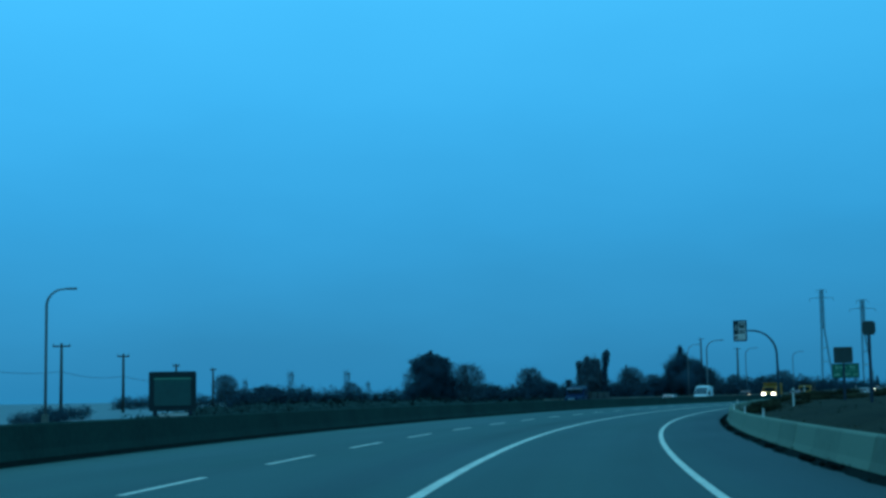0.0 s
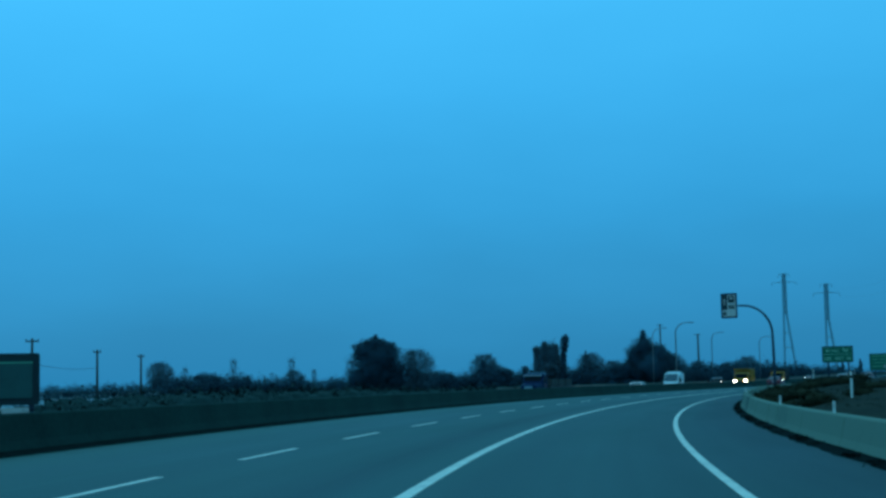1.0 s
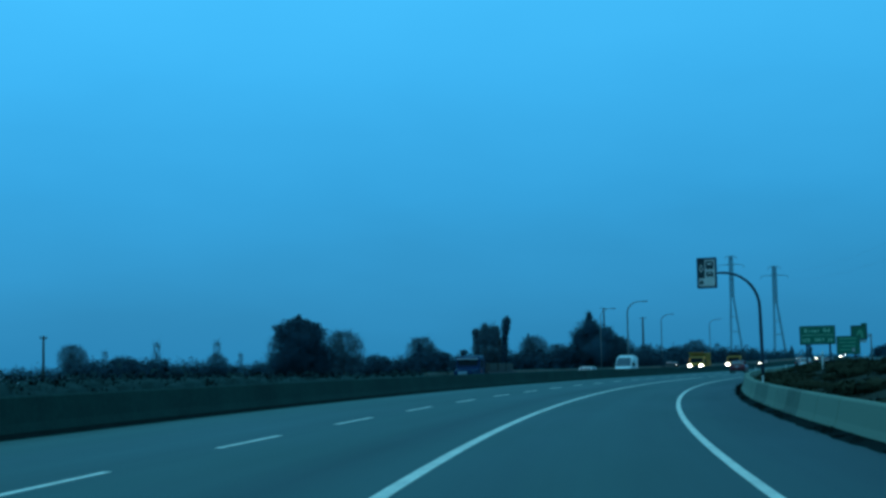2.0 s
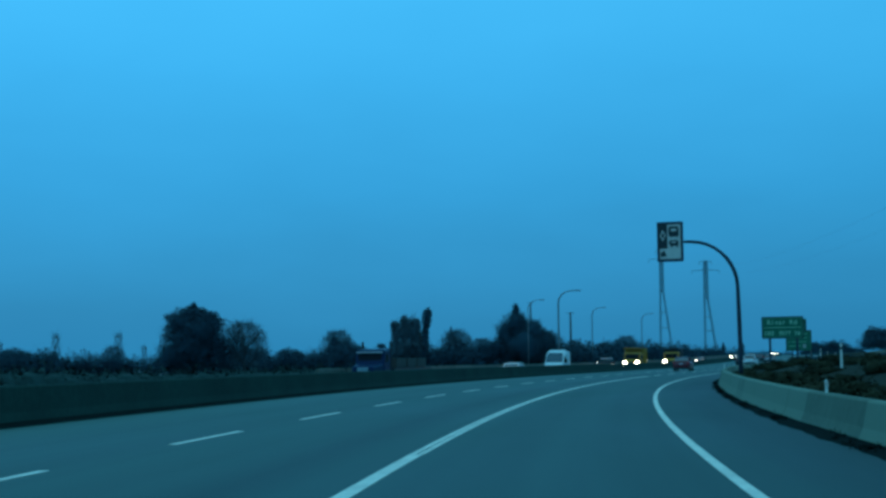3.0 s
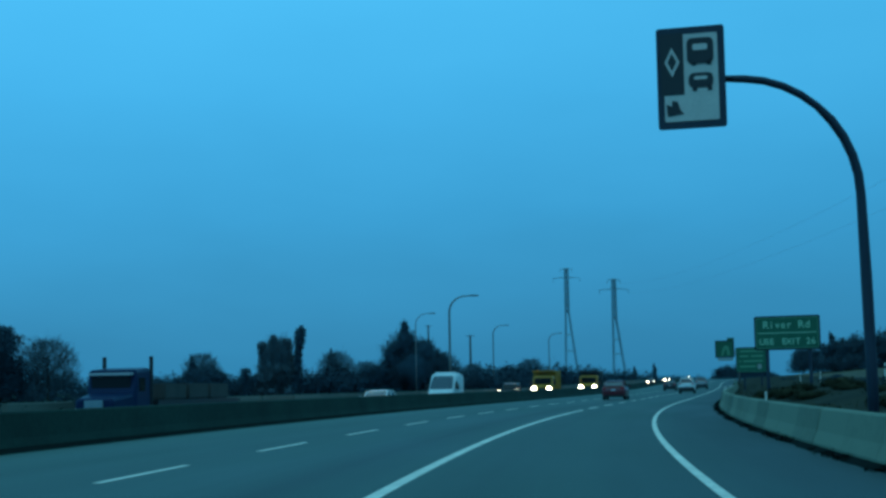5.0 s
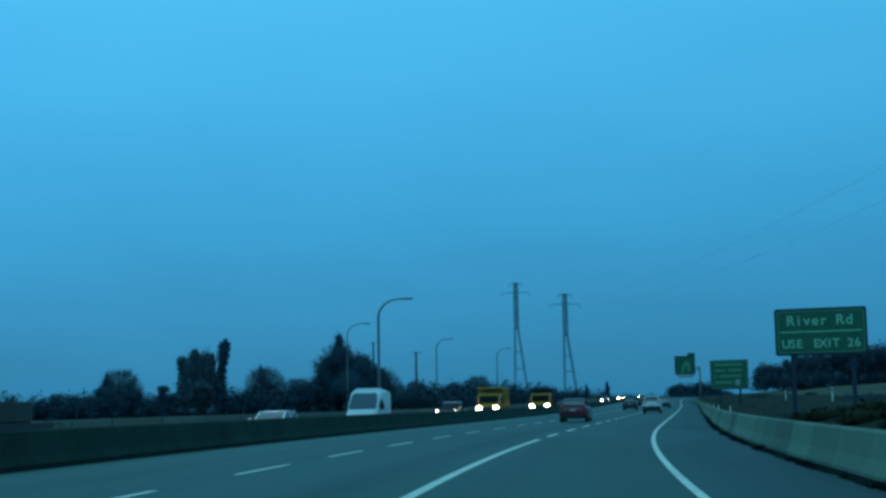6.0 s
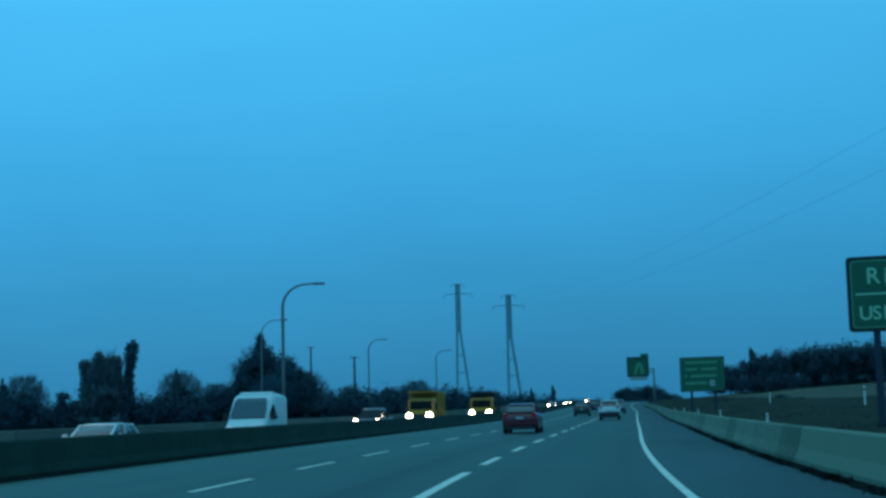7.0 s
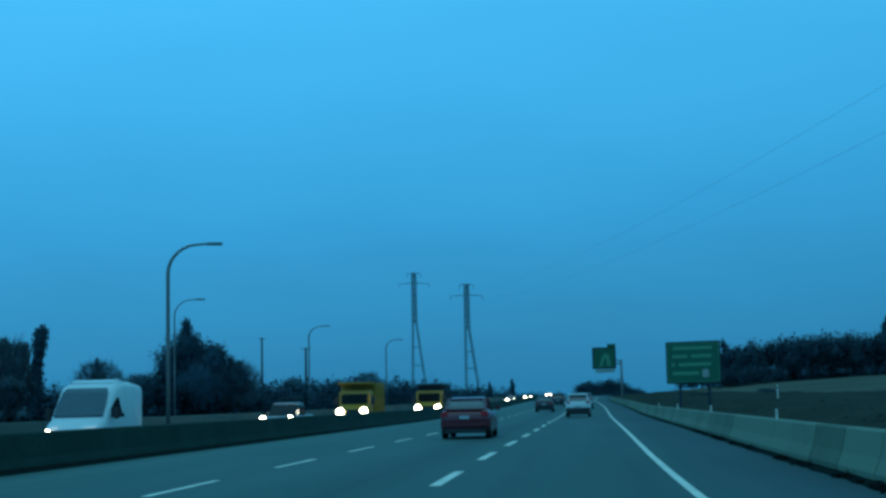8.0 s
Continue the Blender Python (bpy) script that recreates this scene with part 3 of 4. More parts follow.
# ------------------------------------------------------------------ lamps, poles and towers
def street_lamp(at, height, reach, yaw, label, girth=1.0):
    ob = thing("street_lamp", label, "street lamp", "street lamps", m=pose(at[0], at[1], 0, 0, 0, yaw))
    r = reach * 0.62
    line = [(0, 0, -0.2), (0, 0, height * 0.4), (0, 0, height - r)]
    line += [(r * (1 - math.cos(radians(a))), 0, height - r + r * math.sin(radians(a)) * 0.97) for a in range(12, 85, 12)]
    line += [(reach - 0.35, 0, height)]
    n = len(line)
    part("pole", tube(bmesh.new(), line, [girth * (0.11 - 0.06 * k / n) for k in range(n)], 8), STEEL, ob, smooth=True)
    part("lamp_head", box(bmesh.new(), reach - 0.55, reach + 0.25, -0.13, 0.13, height - 0.08, height + 0.06, 0.03), STEEL, ob)
    part("foot", box(bmesh.new(), -0.22, 0.22, -0.22, 0.22, -0.6, 0.5, 0.03), CONCRETE, ob)
    return ob


LAMP = "tall grey steel street lamp with a curved arm"
street_lamp((24.05, 231.87), 9.6, 2.5, 0, LAMP)
street_lamp((-38.0, 102.4), 9.58, 2.0, 0, LAMP)


def power_pole(at, height, arm, label="bare wooden power pole with a crossarm", girth=1.0):
    ob = thing("power_pole", label, "power pole", "power poles", m=pose(at[0], at[1], 0, 0, 0, 8))
    part("pole", tube(bmesh.new(), [(0, 0, -0.3), (0, 0, height * 0.5), (0, 0, height)], [0.24 * girth, 0.21 * girth, 0.17 * girth]), TIMBER, ob, smooth=True)
    part("crossarm", box(bmesh.new(), -arm, arm, -0.08, 0.08, height - 0.5, height - 0.3, 0.01), TIMBER, ob)
    for x in (-arm * 0.9, 0, arm * 0.9):
        part("insulator", tube(bmesh.new(), [(x, 0, height - 0.3), (x, 0, height - 0.05)], 0.07, 6), TRIM, ob)
    return ob


power_pole((-68.4, 194.8), 9.5, 1.2)
power_pole((-65.7, 215.1), 8.6, 0.9)
power_pole((-66.8, 250.9), 7.9, 0.6)
power_pole((-66.7, 278.9), 7.7, 0.6)


def field_cable(a, b, z0, z1, sag):
    """A slack line from one wooden pole to the next."""
    ob = thing("power_cable", "thin dark cable slung between wooden poles", "cable", "field cables", m=pose(a[0], a[1], 0))
    line = [((b[0] - a[0]) * f, (b[1] - a[1]) * f, z0 + (z1 - z0) * f - 4 * sag * f * (1 - f)) for f in (n / 16 for n in range(17))]
    part("wire", tube(bmesh.new(), line, 0.03, 5), TIMBER, ob)


for a, b, z0, z1 in (((-68.4, 194.8), (-65.7, 215.1), 5.6, 5.2), ((-65.7, 215.1), (-66.8, 250.9), 5.2, 5.0), ((-72.0, 168.0), (-68.4, 194.8), 5.9, 5.6)):
    field_cable(a, b, z0, z1, 0.5)
power_pole((-72.0, 168.0), 9.8, 1.2)


def lattice_tower(at, height, spread, shift, yaw, label):
    """A slender two-legged pylon, its legs meeting at the top, braced across."""
    ob = thing("transmission_tower", label, "pylon", "pylons", m=pose(at[0], at[1], 0, 0, 0, yaw))
    top = height * 0.62
    for sx in (-1, 1):
        leg = bmesh.new()
        for dy in (-0.55, 0.55):
            tube(leg, [(sx * spread + shift, dy * 2.2, -0.5), (sx * 0.6, dy, top), (sx * 0.5, dy, height)], 0.43, 4)
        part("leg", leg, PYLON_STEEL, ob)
    for k in range(9):
        z = top + (height - top) * k / 8
        brace = bmesh.new()
        tube(brace, [(-0.55, -0.5, z), (0.55, 0.5, min(height, z + (height - top) / 8))], 0.28, 4)
        tube(brace, [(0.55, -0.5, z), (-0.55, 0.5, min(height, z + (height - top) / 8))], 0.28, 4)
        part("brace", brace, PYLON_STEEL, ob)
    for f in (0.28, 0.5):
        z = top * (1 - f)
        w = 0.6 + (spread - 0.6) * f
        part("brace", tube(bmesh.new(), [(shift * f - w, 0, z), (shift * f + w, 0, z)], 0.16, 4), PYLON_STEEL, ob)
    for z, w in ((height - 3.6, 5.0), (height - 0.2, 2.2)):
        part("crossarm", tube(bmesh.new(), [(-w, 0, z), (0, 0, z + 0.35), (w, 0, z)], [0.09, 0.2, 0.09], 4), PYLON_STEEL, ob)
        for x in (-w, w):
            part("insulator", tube(bmesh.new(), [(x, 0, z), (x, 0, z - 1.3)], 0.1, 5), PYLON_STEEL, ob)
    return ob


PYLON = "tall slim grey lattice pylon with splayed legs"
lattice_tower((118.56, 630.0), 44.8, 2.7, 1.6, -12, PYLON)
lattice_tower((127.54, 592.5), 37.8, 2.4, 1.6, -12, PYLON)
lattice_tower((13.9, -121.5), 37.8, 2.4, 1.6, -12, PYLON)


def power_cable(x0, z_end, low):
    """One slack wire between the two pylons, hung from the same arm of each."""
    ob = thing("power_cable", "thin dark overhead power cable strung between pylons", "cable", "power cables", m=pose(127.54, 592.5, 0))
    line = []
    for n in range(61):
        f = n / 60
        line.append((x0 - 113.64 * f, -0.2 * x0 - 714.0 * f, low + (z_end - low) * (2 * f - 1) ** 2))
    part("wire", tube(bmesh.new(), line, 0.009, 5), STEEL, ob)


power_cable(2.15, 36.3, 23.2)
power_cable(4.9, 32.9, 21.2)
# ------------------------------------------------------------------ trees and hedges
def leaf_mesh(name, blobs, size, mat, seed, squash=1.0, core=0.0):
    """A crown of many small leaf triangles, thicker towards the outside of uneven lobes, over an inner mass of massed foliage.
    blobs: (x, y, z, rx, rz, leaves); core: how far out the inner mass reaches. Leaves are shaded as the lobe they sit on."""
    rng = np.random.default_rng(seed)

    def lumps(way):
        return 0.78 + 0.22 * np.sin(way[:, 0] * 5 + seed) * np.cos(way[:, 2] * 6 + seed * 2) + 0.12 * np.sin(way[:, 1] * 11 + seed)

    centres, outs, inner, inner_out, inner_faces = [], [], [], [], []
    for x, y, z, rx, rz, count in blobs:
        way = rng.normal(size=(count, 3))
        way /= np.linalg.norm(way, axis=1)[:, None]
        far = rng.random(count) ** 0.4 * lumps(way) + rng.normal(0, 0.035, count)
        centres.append(np.array([x, y, z]) + way * far[:, None] * np.array([rx, rx, rz]))
        outs.append(way)
        if core:
            base = sum(len(i) for i in inner)
            a, b = np.meshgrid(np.arange(10) * math.tau / 10, np.linspace(-1.4, 1.4, 6))
            ball = np.stack([np.cos(a) * np.cos(b), np.sin(a) * np.cos(b), np.sin(b)], -1).reshape(-1, 3)
            inner.append(np.array([x, y, z]) + ball * (core * lumps(ball))[:, None] * np.array([rx, rx, rz]))
            inner_out.append(ball)
            for r in range(5):
                for k in range(10):
                    j = (k + 1) % 10
                    inner_faces.append((base + 10 * r + k, base + 10 * r + j, base + 10 * r + 10 + j, base + 10 * r + 10 + k))
    centres = np.concatenate(centres)
    centres[:, 2] = np.maximum(centres[:, 2], 0.02)
    count = len(centres)
    outs = np.concatenate(outs) + rng.normal(0, 0.16, (count, 3)) + np.array([0, 0, 0.3])
    corners = np.clip(rng.normal(size=(count, 3, 3)), -1.15, 1.15) * (size * (0.6 + 0.8 * rng.random(count)))[:, None, None]
    corners[:, :, 2] *= squash
    tri = centres[:, None, :] + corners
    away = (np.cross(tri[:, 1] - tri[:, 0], tri[:, 2] - tri[:, 0]) * outs).sum(1) < 0
    tri[away] = tri[away][:, [0, 2, 1]]
    verts, normals = tri.reshape(-1, 3), np.repeat(outs, 3, axis=0)
    faces = np.arange(count * 3).reshape(-1, 3).tolist()
    if core:
        faces += [tuple(i + count * 3 for i in f) for f in inner_faces]
        inside = np.concatenate(inner)
        inside[:, 2] = np.maximum(inside[:, 2], 0.0)
        verts = np.concatenate([verts, inside])
        normals = np.concatenate([normals, np.concatenate(inner_out)])
    normals = normals / np.linalg.norm(normals, axis=1)[:, None]
    mesh = bpy.data.meshes.new(name)
    mesh.from_pydata(verts.tolist(), [], faces)
    mesh.polygons.foreach_set("use_smooth", [True] * len(mesh.polygons))
    mesh.normals_split_custom_set_from_vertices(normals.tolist())
    mesh.materials.append(mat)
    return mesh


def trunk_mesh(height, girth, limbs, seed, spread=0.5, start=0.25):
    rnd = random.Random(seed)
    bm = bmesh.new()
    lean = rnd.uniform(-0.03, 0.03)
    tube(bm, [(0, 0, -0.3), (lean * height * 0.3, 0, height * 0.35), (lean * height, 0.1, height * 0.8)], [girth, girth * 0.75, girth * 0.2], 7)
    for n in range(limbs):
        a, z = rnd.uniform(0, 6.28), height * rnd.uniform(start, 0.7)
        reach = height * spread * rnd.uniform(0.5, 1.0) * (1.05 - z / height)
        up = height * rnd.uniform(0.12, 0.3)
        foot = Vector((lean * z, 0, z))
        tip = foot + Vector((math.cos(a) * reach, math.sin(a) * reach, up))
        mid = foot.lerp(tip, 0.5) + Vector((0, 0, up * 0.25))
        tube(bm, [foot, mid, tip], [girth * 0.35, girth * 0.22, girth * 0.06], 5)
    return to_mesh("trunk", bm, BARK)


def twig_mesh(height, width, count, seed, mat, droop=0.0):
    """The bare, hazy crown of a leafless tree: long thin twigs, each a slim three-sided spike."""
    rng = np.random.default_rng(seed)
    verts, faces = [], []
    for n in range(count):
        z = height * (0.25 + 0.7 * rng.random() ** 0.8)
        wide = width * 0.5 * math.sin(math.pi * min(1, max(0.08, (z / height - 0.12) / 0.9))) ** 0.7
        a, r = rng.random() * 6.283, wide * rng.random() ** 0.5
        base = np.array([math.cos(a) * r, math.sin(a) * r, z])
        way = np.array([math.cos(a) * 0.5, math.sin(a) * 0.5, 0.9 - droop]) + rng.normal(0, 0.35, 3)
        tip = base + way * height * rng.uniform(0.05, 0.14)
        t = height * 0.0028
        k = len(verts)
        verts += [(base + rng.normal(0, t, 3)).tolist() for _ in range(3)] + [tip.tolist()]
        faces += [(k, k + 1, k + 3), (k + 1, k + 2, k + 3), (k + 2, k, k + 3)]
    mesh = bpy.data.meshes.new("twig_crown")
    mesh.from_pydata(verts, [], faces)
    mesh.materials.append(mat)
    return mesh


def tree(at, crown, trunk, label, yaw=0.0, size=1.0, name="tree", category="tree", group="", twigs=None, z=-0.5):
    ob = thing(name, label, category, group, m=pose(at[0], at[1], z, 0, 0, yaw) @ Matrix.Diagonal((size, size, size, 1)))
    for part_name, mesh in (("trunk", trunk), ("crown", crown), ("twig_crown", twigs)):
        if mesh is not None:
            piece = new(part_name, mesh)
            piece.parent = ob
    return ob


def dome(h, w, n, seed, low=0.05):
    """Lobes that fill a broad dome of height h and width w."""
    rnd = random.Random(seed)
    out = [(0, 0, h * 0.5, w * 0.42, h * 0.46, int(n * 0.4))]
    for k in range(9):
        a = k * 0.7 + rnd.uniform(-0.3, 0.3)
        r = w * rnd.uniform(0.16, 0.3)
        out.append((math.cos(a) * r, math.sin(a) * r, h * rnd.uniform(0.35, 0.72), w * rnd.uniform(0.14, 0.22), h * rnd.uniform(0.14, 0.24), int(n * 0.05)))
    for k in range(6):
        a = k * 1.05 + 0.3
        out.append((math.cos(a) * w * 0.3, math.sin(a) * w * 0.3, h * 0.2, w * 0.2, h * 0.2, int(n * 0.03)))
    return out


def column(h, w, n, seed):
    rnd = random.Random(seed)
    out = []
    for k in range(12):
        f = k / 11
        r = w * 0.5 * (0.75 + 0.35 * math.sin(math.pi * min(1, f * 0.9 + 0.15))) * (1.0 if f < 0.75 else 1.0 - 1.6 * (f - 0.75))
        out.append((rnd.uniform(-0.14, 0.14) * w, rnd.uniform(-0.14, 0.14) * w, h * (0.08 + 0.80 * f), r, h * 0.15, n // 12))
    return out


def pillar(x, h, w, n, lean=0.0):
    """A blunt upright lobe of height h and width w standing at x, leaning a little sideways."""
    out = [(x + lean * f, 0.3 * math.sin(x + 5 * f), h * (0.1 + 0.76 * f), w * 0.5 * (0.85 + 0.15 * math.sin(7 * f + x)), h * 0.13, n // 10) for f in (k / 8 for k in range(9))]
    return out + [(x + lean, 0, h * 0.92, w * 0.4, h * 0.09, n // 10)]


def cone(h, w, n, seed):
    rnd = random.Random(seed)
    out = []
    for k in range(9):
        f = k / 8
        r = w * 0.5 * (1 - f) ** 0.8 + 0.15
        out.append((rnd.uniform(-0.15, 0.15) * r, rnd.uniform(-0.15, 0.15) * r, h * (0.12 + 0.84 * f), r, h * 0.1, int(n * (0.2 * (1 - f) + 0.03))))
    for k in range(7):
        a = k * 0.9
        out.append((math.cos(a) * w * 0.33, math.sin(a) * w * 0.33, h * rnd.uniform(0.2, 0.45), w * 0.2, h * 0.13, int(n * 0.05)))
    return out


EVERGREEN = "dense dark evergreen tree standing in a field"
BROAD = "broad dark dense tree with a rounded ragged crown"
BARE = "leafless winter tree with a hazy crown of thin twigs"

big_lobes = [(0, 0, 4.2, 5.0, 4.7, 16000), (0, 0, 6.5, 4.5, 3.0, 13000), (-1.6, 0.3, 7.2, 2.8, 2.1, 7000), (1.5, 0, 7.3, 2.8, 2.0, 7000), (-0.1, 0, 8.3, 2.5, 1.4, 5000), (-0.1, 0, 9.5, 0.5, 0.7, 260),
             (2.8, 0, 3.4, 2.9, 3.3, 6000), (-3.0, 0.3, 2.8, 2.6, 2.9, 5000), (0.4, -1.6, 6.0, 3.2, 3.0, 6000)]
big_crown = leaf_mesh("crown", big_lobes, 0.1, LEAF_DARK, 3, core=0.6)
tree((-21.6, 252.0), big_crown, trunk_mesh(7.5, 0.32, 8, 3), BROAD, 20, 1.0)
twig_big = twig_mesh(7.6, 6.5, 2600, 5, TWIG_HAZE)
mixed_crown = leaf_mesh("crown", dome(8.0, 7.5, 5200, 8), 0.1, TWIG_HAZE, 8)
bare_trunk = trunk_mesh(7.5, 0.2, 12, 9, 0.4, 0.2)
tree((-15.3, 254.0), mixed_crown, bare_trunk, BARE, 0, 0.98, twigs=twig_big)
slim_twigs = twig_mesh(10.0, 2.2, 300, 13, TWIG_HAZE, -0.3)
slim_trunk = trunk_mesh(9.5, 0.07, 10, 14, 0.12, 0.2)
SLIM = "slim upright leafless tree with thin hazy twigs"
for at, size in (((-56.2, 394.9), 0.92), ((-78.6, 433.0), 1.0), ((-27.0, 262.0), 0.62), ((-50.5, 396.0), 0.62), ((-92.0, 430.0), 0.78)):
    tree(at, None, slim_trunk, SLIM, 40 * size, size, twigs=slim_twigs)

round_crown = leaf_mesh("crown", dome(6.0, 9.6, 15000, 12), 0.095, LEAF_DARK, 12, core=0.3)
short_trunk = trunk_mesh(4.2, 0.22, 5, 12)
tree((-17.5, 403.0), round_crown, short_trunk, BROAD, 0, 1.05)
tree((-7.0, 405.0), round_crown, short_trunk, BROAD, 90, 0.8)
tree((-79.9, 349.0), mixed_crown, bare_trunk, BARE, 50, 1.05, twigs=twig_big)

mound_lobes = [(0.4, 0, 4.0, 5.6, 4.4, 15000), (-3.0, 0.5, 5.9, 2.5, 3.0, 6000), (-1.2, 0, 7.6, 2.5, 2.9, 6500), (1.6, -0.4, 6.4, 2.3, 2.6, 5000), (3.6, 0.3, 4.6, 2.3, 2.7, 4500), (-1.3, 0, 9.9, 0.75, 1.5, 900), (-4.4, 0, 3.4, 2.0, 2.6, 3500)]
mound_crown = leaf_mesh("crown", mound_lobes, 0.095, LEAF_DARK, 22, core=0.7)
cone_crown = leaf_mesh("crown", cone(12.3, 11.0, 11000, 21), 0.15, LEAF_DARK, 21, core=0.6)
tall_trunk = trunk_mesh(10.5, 0.3, 6, 21, 0.25, 0.15)
tree((31.3, 337.4), mound_crown, trunk_mesh(9.0, 0.3, 6, 21, 0.25, 0.15), "broad dark evergreen tree rising to a small tip", -14, 1.17)
tree((25.6, 336.5), round_crown, short_trunk, BROAD, 130, 1.12)
tree((35.2, 339.5), round_crown, short_trunk, BROAD, 200, 1.1)
tree((36.0, 336.0), None, bare_trunk, BARE, 10, 0.95, twigs=twig_big)

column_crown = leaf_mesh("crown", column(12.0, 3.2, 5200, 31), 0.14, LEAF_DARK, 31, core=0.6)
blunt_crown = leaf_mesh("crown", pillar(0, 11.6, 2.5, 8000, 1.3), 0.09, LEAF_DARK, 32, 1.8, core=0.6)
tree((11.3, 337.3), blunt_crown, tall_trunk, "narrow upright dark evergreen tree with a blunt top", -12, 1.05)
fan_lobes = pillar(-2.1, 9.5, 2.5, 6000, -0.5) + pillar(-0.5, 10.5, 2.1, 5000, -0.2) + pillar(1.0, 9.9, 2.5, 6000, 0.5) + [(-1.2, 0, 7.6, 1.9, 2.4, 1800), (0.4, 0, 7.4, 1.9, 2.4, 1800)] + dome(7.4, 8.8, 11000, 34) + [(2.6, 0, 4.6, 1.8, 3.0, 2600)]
fan_crown = leaf_mesh("crown", fan_lobes, 0.085, TWIG_HAZE, 33, 2.2, core=0.35)
tree((8.9, 338.5), fan_crown, tall_trunk, "clump of upright bare poplars with ragged flat tops", -12, 1.04, twigs=twig_mesh(9.8, 4.6, 1500, 35, TWIG_HAZE, -0.4))
tree((3.6, 334.0), leaf_mesh("crown", pillar(0, 5.4, 2.4, 2600, 0.1), 0.09, LEAF_DARK, 36, 1.6, core=0.6), short_trunk, "small narrow dark evergreen tree", 0, 1.0)
tree((-2.6, 331.0), round_crown, short_trunk, BROAD, 15, 1.12)
tree((6.0, 341.0), round_crown, short_trunk, BROAD, 150, 0.85)
tree((9.0, 342.0), round_crown, short_trunk, BROAD, 75, 1.0)

HEDGE = "low dark hedge of mixed evergreen shrubs"
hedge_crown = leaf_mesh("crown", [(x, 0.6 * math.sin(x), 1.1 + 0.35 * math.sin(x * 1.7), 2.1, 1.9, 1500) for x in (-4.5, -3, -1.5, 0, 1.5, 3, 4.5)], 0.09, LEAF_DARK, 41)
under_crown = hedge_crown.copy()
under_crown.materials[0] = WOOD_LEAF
hedge_stems = trunk_mesh(2.2, 0.1, 6, 41, 0.9, 0.1)
HEDGES = [((-63, 320), 1.7, 5), ((-51, 320), 1.6, 0), ((-42, 321), 1.25, -6), ((-62, 356), 1.1, 4), ((-49, 335), 1.1, 0), ((-30, 325), 0.9, 10),
          ((-9.8, 353), 1.2, 0), ((0, 348), 1.5, 3), ((9, 350), 1.7, -4), ((17.8, 347), 1.9, 0), ((24, 346.5), 1.9, 4), ((36, 344), 1.6, 0),
          ((-12, 358), 1.25, 8), ((44, 372), 1.5, 0), ((50.3, 390), 2.1, 0), ((58.4, 400), 2.2, -10), ((66, 410), 2.0, -12), ((74, 440), 2.2, -10),
          ((80, 445), 1.6, -10), ((90, 470), 1.9, -14), ((100, 500), 2.0, -15), ((112, 525), 1.9, -15), ((-75, 366), 1.8, 0), ((-88, 350), 1.3, 0), ((-100, 345), 1.2, 6)]
for at, size, yaw in HEDGES:
    tree(at, hedge_crown, hedge_stems, HEDGE, yaw, size, "hedge", "hedge", "hedges beside the motorway")
for n in range(14):
    tree((-34 + 6.2 * n, 343 + 3 * math.sin(n * 1.3)), hedge_crown, hedge_stems, HEDGE, 7 * math.sin(n * 2.1), 1.45 + 0.3 * math.sin(n * 1.7), "hedge", "hedge", "hedges beside the motorway")
for at, size in (((-41.5, 111.0), 0.42), ((-53.0, 150.0), 0.55)):
    tree(at, hedge_crown, hedge_stems, "low dark bush beyond the oncoming lanes", 10, size, "hedge", "hedge", "hedges beside the motorway")
tree((-5.8, 353.0), cone_crown, tall_trunk, EVERGREEN, 60, 0.62)
tree((-72.7, 366.0), round_crown, short_trunk, BROAD, 20, 1.1)
tree((-47.7, 340.4), None, bare_trunk, BARE, 15, 0.72, twigs=twig_big)
tree((-5.6, 387.0), mixed_crown, bare_trunk, BARE, 75, 1.2, twigs=twig_big)
tree((19.2, 352.8), mixed_crown, bare_trunk, BARE, 35, 1.08, twigs=twig_big)
tree((18.7, 365.0), cone_crown, tall_trunk, EVERGREEN, 80, 0.72)
tree((24.3, 353.6), mixed_crown, bare_trunk, BARE, 120, 0.85, twigs=twig_big)
tree((52.7, 419.0), mixed_crown, bare_trunk, BARE, 10, 0.9, twigs=twig_big)
tree((64.8, 437.0), round_crown, short_trunk, BROAD, 10, 1.3)
tree((72.5, 456.0), mixed_crown, bare_trunk, BARE, 95, 1.1, twigs=twig_big)
for at, size in (((118.1, 530.0), 0.6), ((124.3, 530.0), 0.66), ((108.0, 540.0), 0.5)):
    tree(at, column_crown, tall_trunk, "small slim evergreen tree far down the road", 0, size)

for n in range(22):
    tree((88 + 9.0 * n, 640 - 1.5 * n + 5 * math.sin(n * 2.3)), hedge_crown, hedge_stems, "far-off dark belt of trees on the horizon", 6 * math.sin(n), 1.5 + 0.22 * math.sin(n * 1.9), "hedge", "hedge", "far belt of trees")

# the wood on the low rise beyond the right-hand field
rnd = random.Random(77)
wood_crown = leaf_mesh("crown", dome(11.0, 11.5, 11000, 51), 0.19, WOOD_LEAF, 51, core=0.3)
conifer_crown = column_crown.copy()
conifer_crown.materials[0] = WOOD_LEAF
wood_trunk = trunk_mesh(8.6, 0.26, 6, 51)
for n in range(56):
    f = n / 55
    x, y = 123 + 160 * f, 394 - 26 * f + rnd.uniform(-8, 8) + (12 if n % 2 else 0)
    size = (0.58 + 0.38 * min(1, f * 9)) * rnd.uniform(0.92, 1.05)
    tree((x, y), wood_crown, wood_trunk, "dark tree at the edge of a dense wood", rnd.uniform(0, 360), size, group="trees of the wood", z=2.95)
    if n % 7 == 3:
        tree((x + 2, y + 6), conifer_crown, tall_trunk, "slim dark conifer rising out of a dense wood", 30 * n, size * 1.02, group="trees of the wood", z=2.95)
